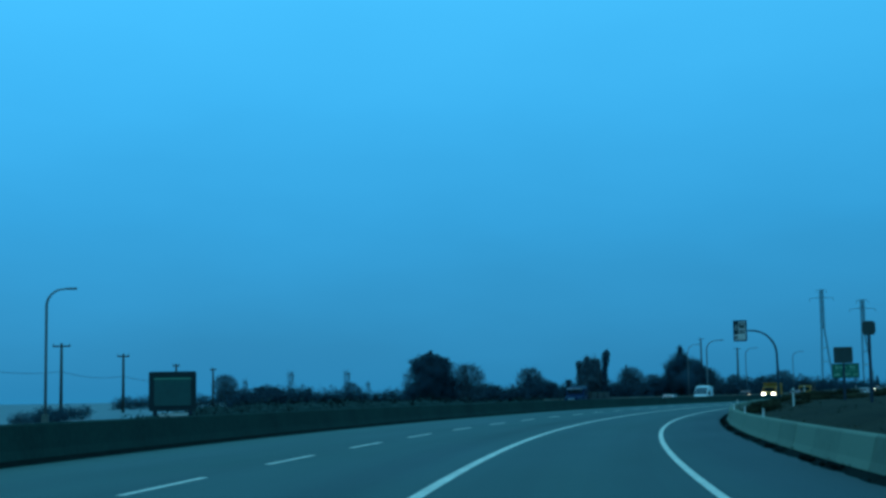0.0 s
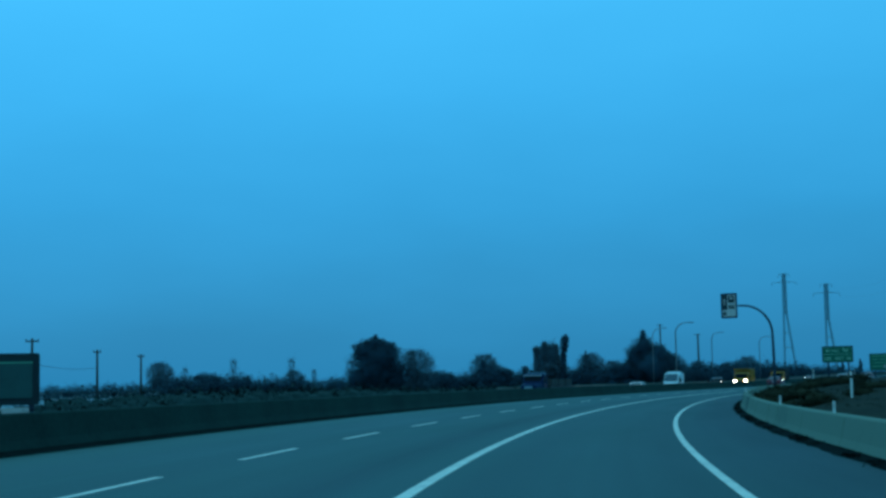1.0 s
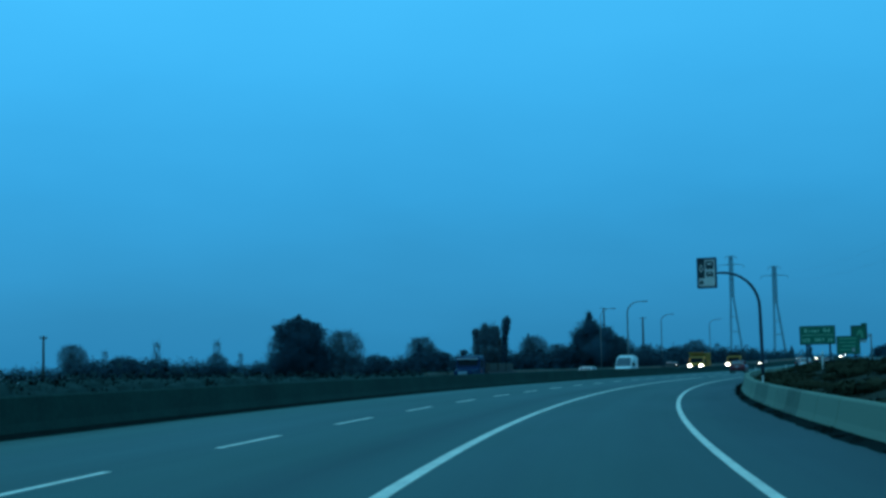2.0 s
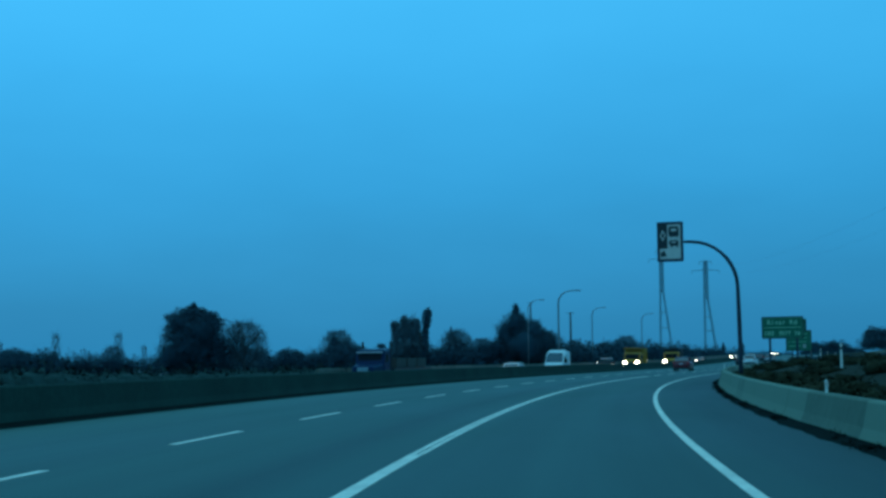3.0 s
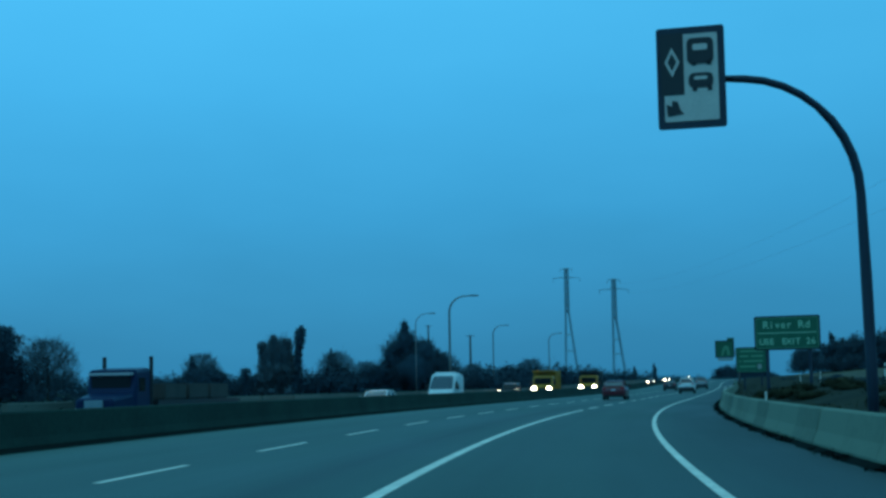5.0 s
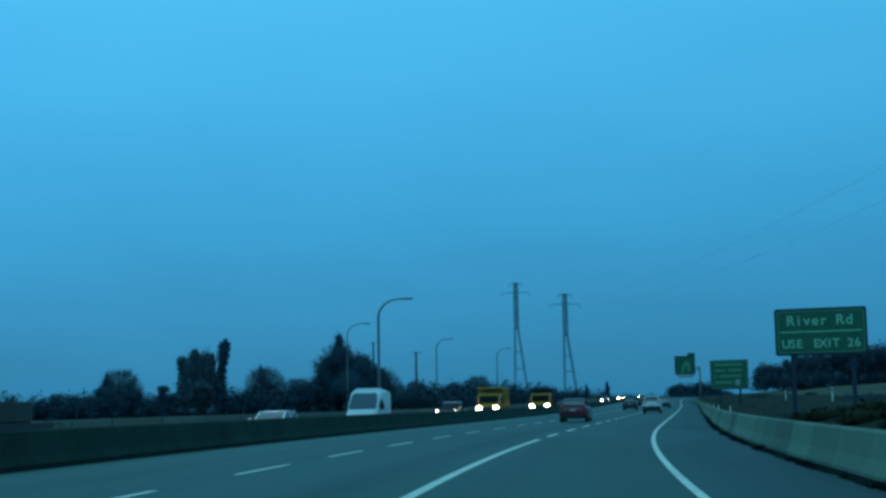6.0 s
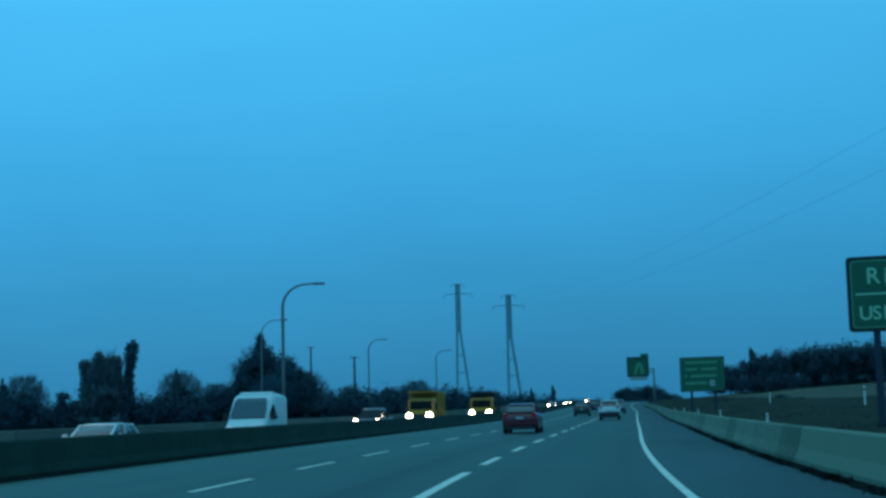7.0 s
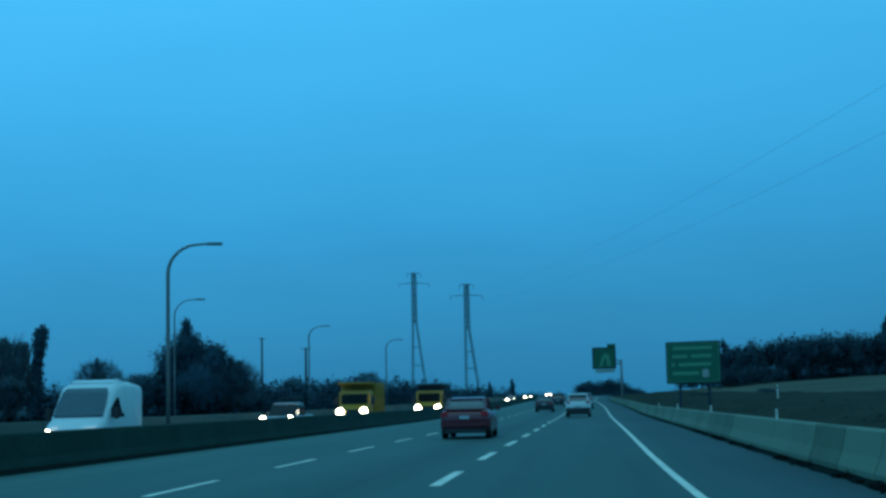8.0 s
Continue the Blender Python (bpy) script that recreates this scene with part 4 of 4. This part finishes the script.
for n in range(16):
    x, y = 122 + 9.5 * n, 388 - 1.6 * n + rnd.uniform(-3, 3)
    tree((x, y), under_crown, hedge_stems, "dark undergrowth at the foot of a wood", rnd.uniform(-15, 15), 1.3, "hedge", "hedge", "undergrowth of the wood", z=2.95)


def scrub(name, label, count, spots, size, mat, seed):
    """Loose tufts of dry weeds: many small blades, one object."""
    rng = np.random.default_rng(seed)
    verts, faces = [], []
    for n in range(count):
        x, y, z, r, h = spots(rng)
        for k in range(12):
            a, d = rng.random() * 6.283, r * rng.random() ** 0.5
            foot = np.array([x + math.cos(a) * d, y + math.sin(a) * d, z])
            tip = foot + np.array([rng.normal(0, 0.25) * h, rng.normal(0, 0.25) * h, h * (0.5 + 0.6 * rng.random())])
            side = np.array([math.cos(a + 1.5), math.sin(a + 1.5), 0]) * size * (0.5 + rng.random())
            i = len(verts)
            verts += [(foot - side).tolist(), (foot + side).tolist(), (tip + side * 0.3).tolist(), (tip - side * 0.3).tolist()]
            faces.append((i, i + 1, i + 2, i + 3))
    mesh = bpy.data.meshes.new(name)
    mesh.from_pydata(verts, [], faces)
    mesh.materials.append(mat)
    return tagged(new(name, mesh), label, "plants", kind="stuff")


def verge_spot(rng):
    s, o = rng.uniform(8, 340), -3.2 - 8 * rng.random() ** 2.4
    p = road(s, o)
    return p.x, p.y, bank_height(s, o) - 0.04, rng.uniform(0.3, 1.0), rng.uniform(0.03, 0.08)


def foot_spot(rng):
    s = rng.uniform(12, 215)
    while math.sin(s * 1.9) + math.sin(s * 0.77 + 1) + 0.7 * math.sin(s * 4.1) < 0.3:
        s = rng.uniform(12, 215)
    p = road(s, barrier_foot(s)[0] + 0.1 + rng.normal(0, 0.06))
    return p.x, p.y, 0.16, rng.uniform(0.05, 0.16) + 0.12 * rng.random() ** 6


scrub("verge_weeds", "dry brown weeds and low scrub on the verge", 1300, verge_spot, 0.02, SHRUB, 61)
shrub_rng = np.random.default_rng(71)
shrubs = []
for n in range(90):
    s, o = shrub_rng.uniform(62, 165), -3.5 - 6.0 * shrub_rng.random() ** 1.6
    p = road(s, o)
    tall = shrub_rng.uniform(0.12, 0.42)
    shrubs.append((p.x, p.y, bank_height(s, o) + 0.3 * tall, shrub_rng.uniform(0.5, 1.1), 0.8 * tall, 700))
tagged(new("barrier_shrubs", leaf_mesh("barrier_shrubs", shrubs, 0.05, SHRUB, 72, core=0.75)), "dark low shrubs growing behind the roadside barrier", "plants", kind="stuff")
bush_rng = np.random.default_rng(66)
bushes = []
for n in range(7):
    s, o = bush_rng.uniform(60, 330), -5.5 - 16 * bush_rng.random()
    p = road(s, o)
    for k in range(3):
        bushes.append((p.x + bush_rng.normal(0, 0.9), p.y + bush_rng.normal(0, 0.9), bank_height(s, o) + 0.12, bush_rng.uniform(0.6, 1.3), bush_rng.uniform(0.15, 0.35), 260))
tagged(new("bank_bushes", leaf_mesh("bank_bushes", bushes, 0.045, LEAF_DARK, 67)), "dark low bushes scattered over the bank", "plants", kind="stuff")
weed_rng = np.random.default_rng(62)
clumps = []
for n in range(900):
    x, y, r, h = foot_spot(weed_rng)
    clumps.append((x, y, h * 0.25, 0.1 + 0.6 * h, h * 0.5, 16))
tagged(new("barrier_weeds", leaf_mesh("barrier_weeds", clumps, 0.022, GRIT_SHADE, 63)), "dark weeds growing along the foot of the barrier", "plants", kind="stuff")


def far_verge_spot(rng):
    s = rng.uniform(-20, 175)
    p = road(s, 23.2 + 9 * rng.random())
    return p.x, p.y, rng.uniform(0.5, 1.2), rng.uniform(1.2, 1.9) * float(np.interp(s, [73, 89, 115, 135], [0.28, 1.25, 1.25, 1.0]))


verge_rng = np.random.default_rng(64)
mounds = []
for n in range(1300):
    x, y, r, h = far_verge_spot(verge_rng)
    mounds.append((x, y, 0.3 * h, 0.9 + r, 0.7 * h, 150))
far_scrub = tagged(new("far_verge_scrub", leaf_mesh("far_verge_scrub", mounds, 0.085, SCRUB, 65, core=0.6)), "dark low scrub beyond the oncoming lanes", "plants", kind="stuff")
far_scrub.location.z = -0.5

# ------------------------------------------------------------------ markers, far lamps, poles and the overpass
street_lamp((26.4, 286.0), 10.8, 2.4, 0, LAMP, 0.7)
street_lamp((46.3, 348.6), 11.8, 2.6, 0, LAMP)
street_lamp((65.4, 395.8), 12.0, 2.6, 0, LAMP)
for at, h in (((84.1, 648.0), 21.0), ((78.2, 741.0), 29.0)):
    power_pole(at, h, 1.6, "tall far-off power pole with a short crossarm", 2.0)

for s in (39.9, 48.0, 58.6, 86.5, 138.0, 176.0, 193.4, 212.0, 232.0, 252.0):
    ob = thing("barrier_marker", "small pale reflector on top of the concrete barrier", "reflector", "barrier reflectors", m=on_road(s, barrier_foot(s)[0] - 0.28, 0.69 + barrier_foot(s)[1]))
    part("stem", box(bmesh.new(), -0.025, 0.025, -0.02, 0.02, 0, 0.22, 0.005), PLASTIC, ob)
    part("reflector", panel(bmesh.new(), 0.06, 0.1, 0.012, 0.02, 0, 0.15, -0.03), SIGN_WHITE, ob)
for s, o in ((66, -5.4), (111, -6.3), (156, -8.47), (200, -9.0), (245, -9.4)):
    ob = thing("marker_post", "slim white plastic marker post in the verge", "marker post", "marker posts", m=on_road(s, o, bank_height(s, o)))
    h = 0.8
    part("post", box(bmesh.new(), -0.035, 0.035, -0.02, 0.02, -0.2, h, 0.01), PLASTIC, ob)
    part("band", box(bmesh.new(), -0.037, 0.037, -0.024, 0.022, h - 0.2, h - 0.12), TRIM, ob)


# trees beyond the crest of the road
for at, size in (((193.0, 676.0), 1.5), ((198.0, 682.0), 1.72), ((203.5, 674.0), 1.8), ((208.0, 680.0), 1.5), ((212.0, 673.0), 1.1)):
    tree(at, round_crown, short_trunk, "far dark tree beyond the crest of the road", 40 * size, size, group="trees beyond the crest")


# ------------------------------------------------------------------ vehicles
def ring_at(y, w, z0, z1, r=0.12, tuck=0.0):
    """One cross-section of a body: a rectangle with rounded upper corners and a tucked-in sill."""
    r = min(r, (z1 - z0) * 0.45, w * 0.45)
    pts = [(w - tuck, z0), (w, z0 + r), (w, z1 - r), (w - 0.3 * r, z1 - 0.3 * r), (w - r, z1)]
    return [(x, y, z) for x, z in pts] + [(-x, y, z) for x, z in pts[::-1]]


def wheels(ob, track, ys, radius, width=0.22):
    for y in ys:
        for sx in (-1, 1):
            tyre = part("wheel", disc(bmesh.new(), (sx * (track - width / 2), y, radius), radius, width, 20), RUBBER, ob, smooth=False)
            part("rim", disc(bmesh.new(), (sx * (track - 0.02), y, radius), radius * 0.62, 0.05, 14), CHROME, tyre)


def lamps(ob, name, mat, x, y, z, w, h, d=0.06, label=""):
    for sx in (-1, 1):
        part(name, box(bmesh.new(), sx * x - w / 2, sx * x + w / 2, y - d / 2, y + d / 2, z - h / 2, z + h / 2, 0.015), mat, ob, label)


def headlamps(ob, mat, x, y, z, r):
    for sx in (-1, 1):
        bm = bmesh.new()
        rings(bm, [[(sx * x + r * k * math.cos(a), y + dy, z + r * k * math.sin(a)) for a in (2 * math.pi * n / 12 for n in range(12))] for dy, k in ((-0.05, 0.9), (0.02, 1.0), (0.06, 0.6))])
        part("headlight", bm, mat, ob, "lit headlight")


def car(name, label, paint, m, style="sedan", lit=False, lamp=0.2):
    ob = thing(name, label, "car", "cars on the road", m=m)
    if style == "sedan":
        length, w, roof, deck = 4.7, 0.91, 1.46, 1.02
        body = [(-2.35, 0.74, 0.42, 0.86), (-2.26, 0.85, 0.30, 0.99), (-1.6, 0.90, 0.22, 1.03), (-0.6, w, 0.20, 0.98), (0.8, w, 0.20, 0.95), (1.6, 0.89, 0.22, 0.88), (2.15, 0.84, 0.28, 0.76), (2.35, 0.68, 0.36, 0.64)]
        cabin = [(-1.95, 0.66, 0.98, 1.03), (-1.2, 0.64, 0.96, 1.40), (-0.5, 0.63, 0.96, 1.44), (0.25, 0.62, 0.95, 1.41), (1.15, 0.70, 0.90, 0.97)]
        top = [(-1.32, 0.60, 1.36, 1.415), (-0.5, 0.605, 1.41, 1.465), (0.28, 0.59, 1.38, 1.43)]
        pillars = [((-1.88, 1.02), (-1.25, 1.40)), ((1.12, 0.95), (0.28, 1.40)), ((-0.45, 0.98), (-0.42, 1.43))]
        tail_z, axle, radius = 0.86, (-1.4, 1.4), 0.33
    else:
        length, w, roof, deck = 4.6, 0.92, 1.70, 1.1
        body = [(-2.3, 0.80, 0.45, 1.02), (-2.22, 0.88, 0.34, 1.12), (-1.4, w, 0.26, 1.12), (0.8, w, 0.26, 1.08), (1.55, 0.90, 0.28, 1.04), (2.1, 0.86, 0.32, 0.92), (2.3, 0.72, 0.42, 0.74)]
        cabin = [(-2.18, 0.72, 1.08, 1.14), (-1.95, 0.68, 1.08, 1.60), (-1.2, 0.67, 1.08, 1.66), (0.2, 0.66, 1.06, 1.64), (1.1, 0.74, 1.02, 1.08)]
        top = [(-2.12, 0.62, 1.58, 1.66), (-1.1, 0.64, 1.63, 1.71), (0.25, 0.62, 1.60, 1.67)]
        pillars = [((-2.2, 1.12), (-2.0, 1.62)), ((1.08, 1.06), (0.24, 1.63)), ((-0.45, 1.1), (-0.42, 1.66)), ((-1.35, 1.1), (-1.3, 1.66))]
        tail_z, axle, radius = 1.05, (-1.35, 1.4), 0.36
    part("body", rings(bmesh.new(), [ring_at(y, ww, a, b, 0.16, 0.06) for y, ww, a, b in body]), paint, ob, smooth=True)
    part("window", rings(bmesh.new(), [ring_at(y, ww, a, b, 0.12) for y, ww, a, b in cabin]), REAR_GLASS, ob, "glass coloured pale for the reflected sky", smooth=True)
    part("roof", rings(bmesh.new(), [ring_at(y, ww, a, b, 0.05) for y, ww, a, b in top]), paint, ob)
    for (y0, z0), (y1, z1) in pillars:
        for sx in (-1, 1):
            part("pillar", tube(bmesh.new(), [(sx * 0.70, y0, z0), (sx * 0.64, y1, z1)], 0.045, 6), paint, ob)
    if style == "sedan":
        part("rear_bumper", box(bmesh.new(), -0.84, 0.84, -length / 2 - 0.05, -length / 2 + 0.14, 0.40, 0.64, 0.05), paint, ob)
        part("spoiler", box(bmesh.new(), -0.66, 0.66, -length / 2 + 0.05, -length / 2 + 0.22, 0.99, 1.05, 0.02), paint, ob)
    else:
        part("rear_bumper", box(bmesh.new(), -0.88, 0.88, -length / 2 - 0.09, -length / 2 + 0.12, 0.30, 0.68, 0.05), TRIM, ob)
    part("rear_valance", box(bmesh.new(), -0.74, 0.74, -length / 2 - 0.03, -length / 2 + 0.25, 0.2, 0.36, 0.03), TRIM, ob)
    part("number_plate", box(bmesh.new(), -0.17, 0.17, -length / 2 - 0.05, -length / 2 - 0.02, 0.70, 0.81), PLATE, ob)
    lamps(ob, "tail_light", TAIL, 0.70, -length / 2 + 0.06, tail_z, 0.24, 0.16, 0.14)
    part("grille", box(bmesh.new(), -0.45, 0.45, length / 2 - 0.1, length / 2 - 0.0, 0.42, 0.58, 0.02), TRIM, ob)
    headlamps(ob, HEADLIGHT if lit else PLATE, 0.62, length / 2 - 0.1, 0.8 if lit else 0.68, lamp if lit else 0.1)
    for sx in (-1, 1):
        part("mirror", box(bmesh.new(), sx * 0.98 - 0.1, sx * 0.98 + 0.1, 0.72, 0.84, 0.98, 1.12, 0.03), paint, ob)
    wheels(ob, w - 0.02, axle, radius)
    return ob


def box_van(m):
    ob = thing("delivery_van", "tall white delivery van with a box body and headlights on", "van", m=m)
    part("body", rings(bmesh.new(), [ring_at(y, w, a, b, 0.22, 0.05) for y, w, a, b in ((-1.7, 0.92, 0.50, 2.40), (-1.6, 0.99, 0.42, 2.54), (-0.6, 1.0, 0.40, 2.62), (0.55, 1.0, 0.40, 2.60), (1.0, 0.98, 0.40, 2.50), (1.35, 0.96, 0.42, 2.22), (1.72, 0.97, 0.42, 1.82), (2.08, 0.97, 0.42, 1.42), (2.5, 0.95, 0.44, 1.26), (2.8, 0.90, 0.48, 1.08), (2.92, 0.78, 0.56, 0.92))]), WHITE, ob, smooth=True)
    part("windscreen", rings(bmesh.new(), [[(-w, y, z), (w, y, z), (w, y + 0.05, z + 0.05), (-w, y + 0.05, z + 0.05)] for w, y, z in ((0.84, 2.06, 1.45), (0.83, 1.72, 1.83), (0.78, 1.36, 2.22), (0.70, 1.16, 2.36))]), VAN_GLASS, ob, "raked windscreen coloured blue for the reflected sky")
    part("roof_fairing", rings(bmesh.new(), [ring_at(y, w, a, b, 0.1) for y, w, a, b in ((-0.3, 0.8, 2.56, 2.64), (0.3, 0.82, 2.56, 2.70), (0.75, 0.78, 2.50, 2.62))]), WHITE, ob)
    for sx in (-1, 1):
        part("side_window", rings(bmesh.new(), [[(sx * 0.95, y, z0), (sx * 1.004, y, z0), (sx * 0.985, y, z1), (sx * 0.94, y, z1)] for y, z0, z1 in ((0.35, 1.42, 2.08), (1.05, 1.42, 2.08), (1.62, 1.42, 1.72))]), GLASS, ob)
        part("mirror", box(bmesh.new(), sx * 1.18 - 0.1, sx * 1.18 + 0.1, 1.62, 1.74, 1.38, 1.78, 0.03), TRIM, ob)
    part("bumper", box(bmesh.new(), -0.9, 0.9, 2.75, 2.98, 0.38, 0.62, 0.04), TRIM, ob)
    part("grille", box(bmesh.new(), -0.5, 0.5, 2.84, 2.93, 0.7, 0.95, 0.02), TRIM, ob)
    headlamps(ob, HEADLIGHT, 0.72, 2.88, 0.93, 0.13)
    wheels(ob, 1.0, (-1.0, 1.9), 0.38, 0.26)


def pickup(m):
    ob = thing("pickup_truck", "silver pickup truck with a roof rack and headlights on", "pickup", m=m)
    part("body", rings(bmesh.new(), [ring_at(y, w, a, b, 0.14, 0.04) for y, w, a, b in ((-2.75, 0.94, 0.5, 1.12), (-2.65, 0.97, 0.44, 1.18), (0.6, 0.98, 0.42, 1.16), (1.9, 0.96, 0.44, 1.12), (2.55, 0.93, 0.46, 1.02), (2.75, 0.82, 0.55, 0.92))]), SILVER, ob)
    part("window", rings(bmesh.new(), [ring_at(y, w, a, b, 0.12) for y, w, a, b in ((-0.95, 0.74, 1.12, 1.72), (-0.3, 0.73, 1.12, 1.80), (0.5, 0.72, 1.12, 1.78), (1.3, 0.8, 1.1, 1.16))]), GLASS, ob, "dark tinted glass")
    part("roof", rings(bmesh.new(), [ring_at(y, w, a, b, 0.05) for y, w, a, b in ((-0.98, 0.70, 1.72, 1.80), (-0.3, 0.71, 1.77, 1.85), (0.55, 0.68, 1.74, 1.81))]), SILVER, ob)
    for sx in (-1, 1):
        part("rack_post", tube(bmesh.new(), [(sx * 0.62, -1.1, 1.1), (sx * 0.62, -1.1, 2.1)], 0.04, 6), TRIM, ob)
        part("mirror", box(bmesh.new(), sx * 1.08 - 0.1, sx * 1.08 + 0.1, 0.85, 0.95, 1.15, 1.4, 0.03), TRIM, ob)
    part("rack_bar", tube(bmesh.new(), [(-0.62, -1.1, 2.08), (0.62, -1.1, 2.08)], 0.04, 6), TRIM, ob)
    part("bumper", box(bmesh.new(), -0.92, 0.92, 2.65, 2.86, 0.42, 0.62, 0.04), CHROME, ob)
    part("grille", box(bmesh.new(), -0.5, 0.5, 2.7, 2.79, 0.66, 0.9, 0.02), TRIM, ob)
    headlamps(ob, HEADLIGHT, 0.74, 2.72, 0.95, 0.2)
    wheels(ob, 0.98, (-1.7, 1.75), 0.4, 0.27)


def dump_truck(m, label, lit_mat, body_mat, bed_mat, front_mat):
    ob = thing("dump_truck", label, "truck", m=m)
    part("chassis", box(bmesh.new(), -0.5, 0.5, -4.0, 3.0, 0.6, 0.9, 0.03), TRIM, ob)
    part("cab", rings(bmesh.new(), [ring_at(y, w, a, b, 0.14, 0.03) for y, w, a, b in ((0.9, 1.1, 0.7, 2.55), (1.0, 1.14, 0.65, 2.65), (2.1, 1.12, 0.65, 2.6), (2.35, 1.08, 0.65, 1.6), (3.4, 0.95, 0.6, 1.45), (3.5, 0.85, 0.65, 1.35))]), body_mat, ob)
    part("windscreen", box(bmesh.new(), -0.95, 0.95, 2.26, 2.34, 1.65, 2.4, 0.02), GLASS, ob)
    for sx in (-1, 1):
        part("side_window", box(bmesh.new(), sx * 1.12 - 0.02, sx * 1.12 + 0.03, 1.15, 1.95, 1.65, 2.3, 0.01), GLASS, ob)
        part("mirror", box(bmesh.new(), sx * 1.35 - 0.1, sx * 1.35 + 0.1, 2.1, 2.2, 1.6, 2.2, 0.02), TRIM, ob)
    bed = bmesh.new()
    loops = [[(-1.2, y, 1.0), (1.2, y, 1.0), (1.25, y, 3.2), (-1.25, y, 3.2)] for y in (-3.9, 0.6)]
    part("dump_body", rings(bed, loops), bed_mat, ob)
    for n in range(5):
        y = -3.5 + n * 0.95
        for sx in (-1, 1):
            part("rib", box(bmesh.new(), sx * 1.26 - 0.04, sx * 1.26 + 0.04, y - 0.06, y + 0.06, 1.0, 3.15), bed_mat, ob)
    part("cab_guard", box(bmesh.new(), -1.2, 1.2, 0.55, 2.2, 3.08, 3.22, 0.02), bed_mat, ob)
    part("bumper", box(bmesh.new(), -1.1, 1.1, 3.45, 3.62, 0.45, 0.85, 0.03), front_mat, ob)
    part("grille", box(bmesh.new(), -0.5, 0.5, 3.46, 3.54, 0.8, 1.3, 0.02), TRIM, ob)
    headlamps(ob, lit_mat, 0.85, 3.5, 1.15, 0.27)
    wheels(ob, 1.2, (-3.0, -1.8, 2.6), 0.5, 0.3)


def semi_truck(m):
    ob = thing("semi_truck", "blue tractor unit with twin exhaust stacks and a flat trailer", "truck", m=m)
    part("cab", rings(bmesh.new(), [ring_at(y, w, a, b, 0.16, 0.03) for y, w, a, b in ((-0.4, 1.08, 0.8, 2.7), (-0.2, 1.14, 0.75, 2.85), (1.2, 1.12, 0.75, 2.75), (1.5, 1.05, 0.75, 1.75), (3.2, 0.85, 0.7, 1.55), (3.3, 0.75, 0.75, 1.45))]), BLUE, ob)
    part("windscreen", box(bmesh.new(), -0.9, 0.9, 1.36, 1.44, 1.8, 2.45, 0.02), GLASS, ob)
    part("visor", box(bmesh.new(), -0.98, 0.98, 1.3, 1.6, 2.5, 2.62, 0.02), PLATE, ob, "pale roof visor")
    for sx in (-1, 1):
        part("exhaust_stack", tube(bmesh.new(), [(sx * 1.1, -0.5, 0.9), (sx * 1.1, -0.5, 3.35)], 0.09, 8), TRIM, ob)
        part("side_window", box(bmesh.new(), sx * 1.12 - 0.02, sx * 1.12 + 0.03, 0.3, 1.0, 1.8, 2.4, 0.01), GLASS, ob)
    part("bumper", box(bmesh.new(), -1.1, 1.1, 3.2, 3.4, 0.45, 0.8, 0.03), CHROME, ob)
    part("grille", box(bmesh.new(), -0.42, 0.42, 3.24, 3.33, 0.85, 1.45, 0.02), CHROME, ob)
    headlamps(ob, PLATE, 0.8, 3.2, 1.0, 0.15)
    part("trailer_deck", box(bmesh.new(), -1.25, 1.25, -13.0, -1.0, 1.1, 1.4, 0.03), TRIM, ob)
    for y, mat in ((-11.5, TIMBER), (-8.3, TIMBER), (-5.0, TIMBER)):
        part("load", box(bmesh.new(), -1.15, 1.15, y, y + 2.9, 1.4, 2.15, 0.06), mat, ob)
    wheels(ob, 1.2, (-12.0, -10.8, -1.4, 2.3), 0.5, 0.3)


car("car", "red saloon car with dark windows on wet asphalt", RED, on_road(213, 5.75))
car("car", "white hatchback car seen from behind in the bus lane", WHITE, on_road(267, 2.3), "suv")
car("car", "dark saloon car far ahead on the road", BLACKPAINT, on_road(302, 6.0))
car("car", "grey hatchback car far ahead on the road", SILVER, on_road(318, 2.2), "suv")
car("car", "dark hatchback car far ahead on the road", BLACKPAINT, on_road(352, 5.8), "suv")
box_van(on_road(208.5, 18.2, -0.37, back=True))
pickup(on_road(238, 17.9, -0.37, back=True))
dump_truck(on_road(264, 18.1, -0.37, back=True), "ochre yellow dump truck with bright headlights", HEADLIGHT, YELLOW, YELLOW, PLATE)
dump_truck(on_road(286, 15.3, -0.37, back=True), "dump truck with a yellow cab, dark bed and bright headlights", HEADLIGHT, YELLOW, BLACKPAINT, TRIM)
semi_truck(on_road(155.5, 21.0, -0.37, back=True) @ Matrix.Scale(0.9, 4))
car("car", "white saloon car in the oncoming lanes", WHITE, on_road(188, 18.3, -0.37, back=True), "sedan", True)
car("car", "dark oncoming car with bright headlights", BLACKPAINT, on_road(330, 15.3, -0.37, back=True), "suv", True, 0.34)
car("car", "oncoming silver car with bright headlights", SILVER, on_road(424, 15.3, -0.37, back=True), "suv", True, 0.34)
car("car", "oncoming dark car with bright headlights", BLACKPAINT, on_road(492, 15.3, -0.37, back=True), "suv", True, 0.42)
car("car", "oncoming white car with bright headlights", WHITE, on_road(588, 15.3, -0.37, back=True), "suv", True, 0.45)
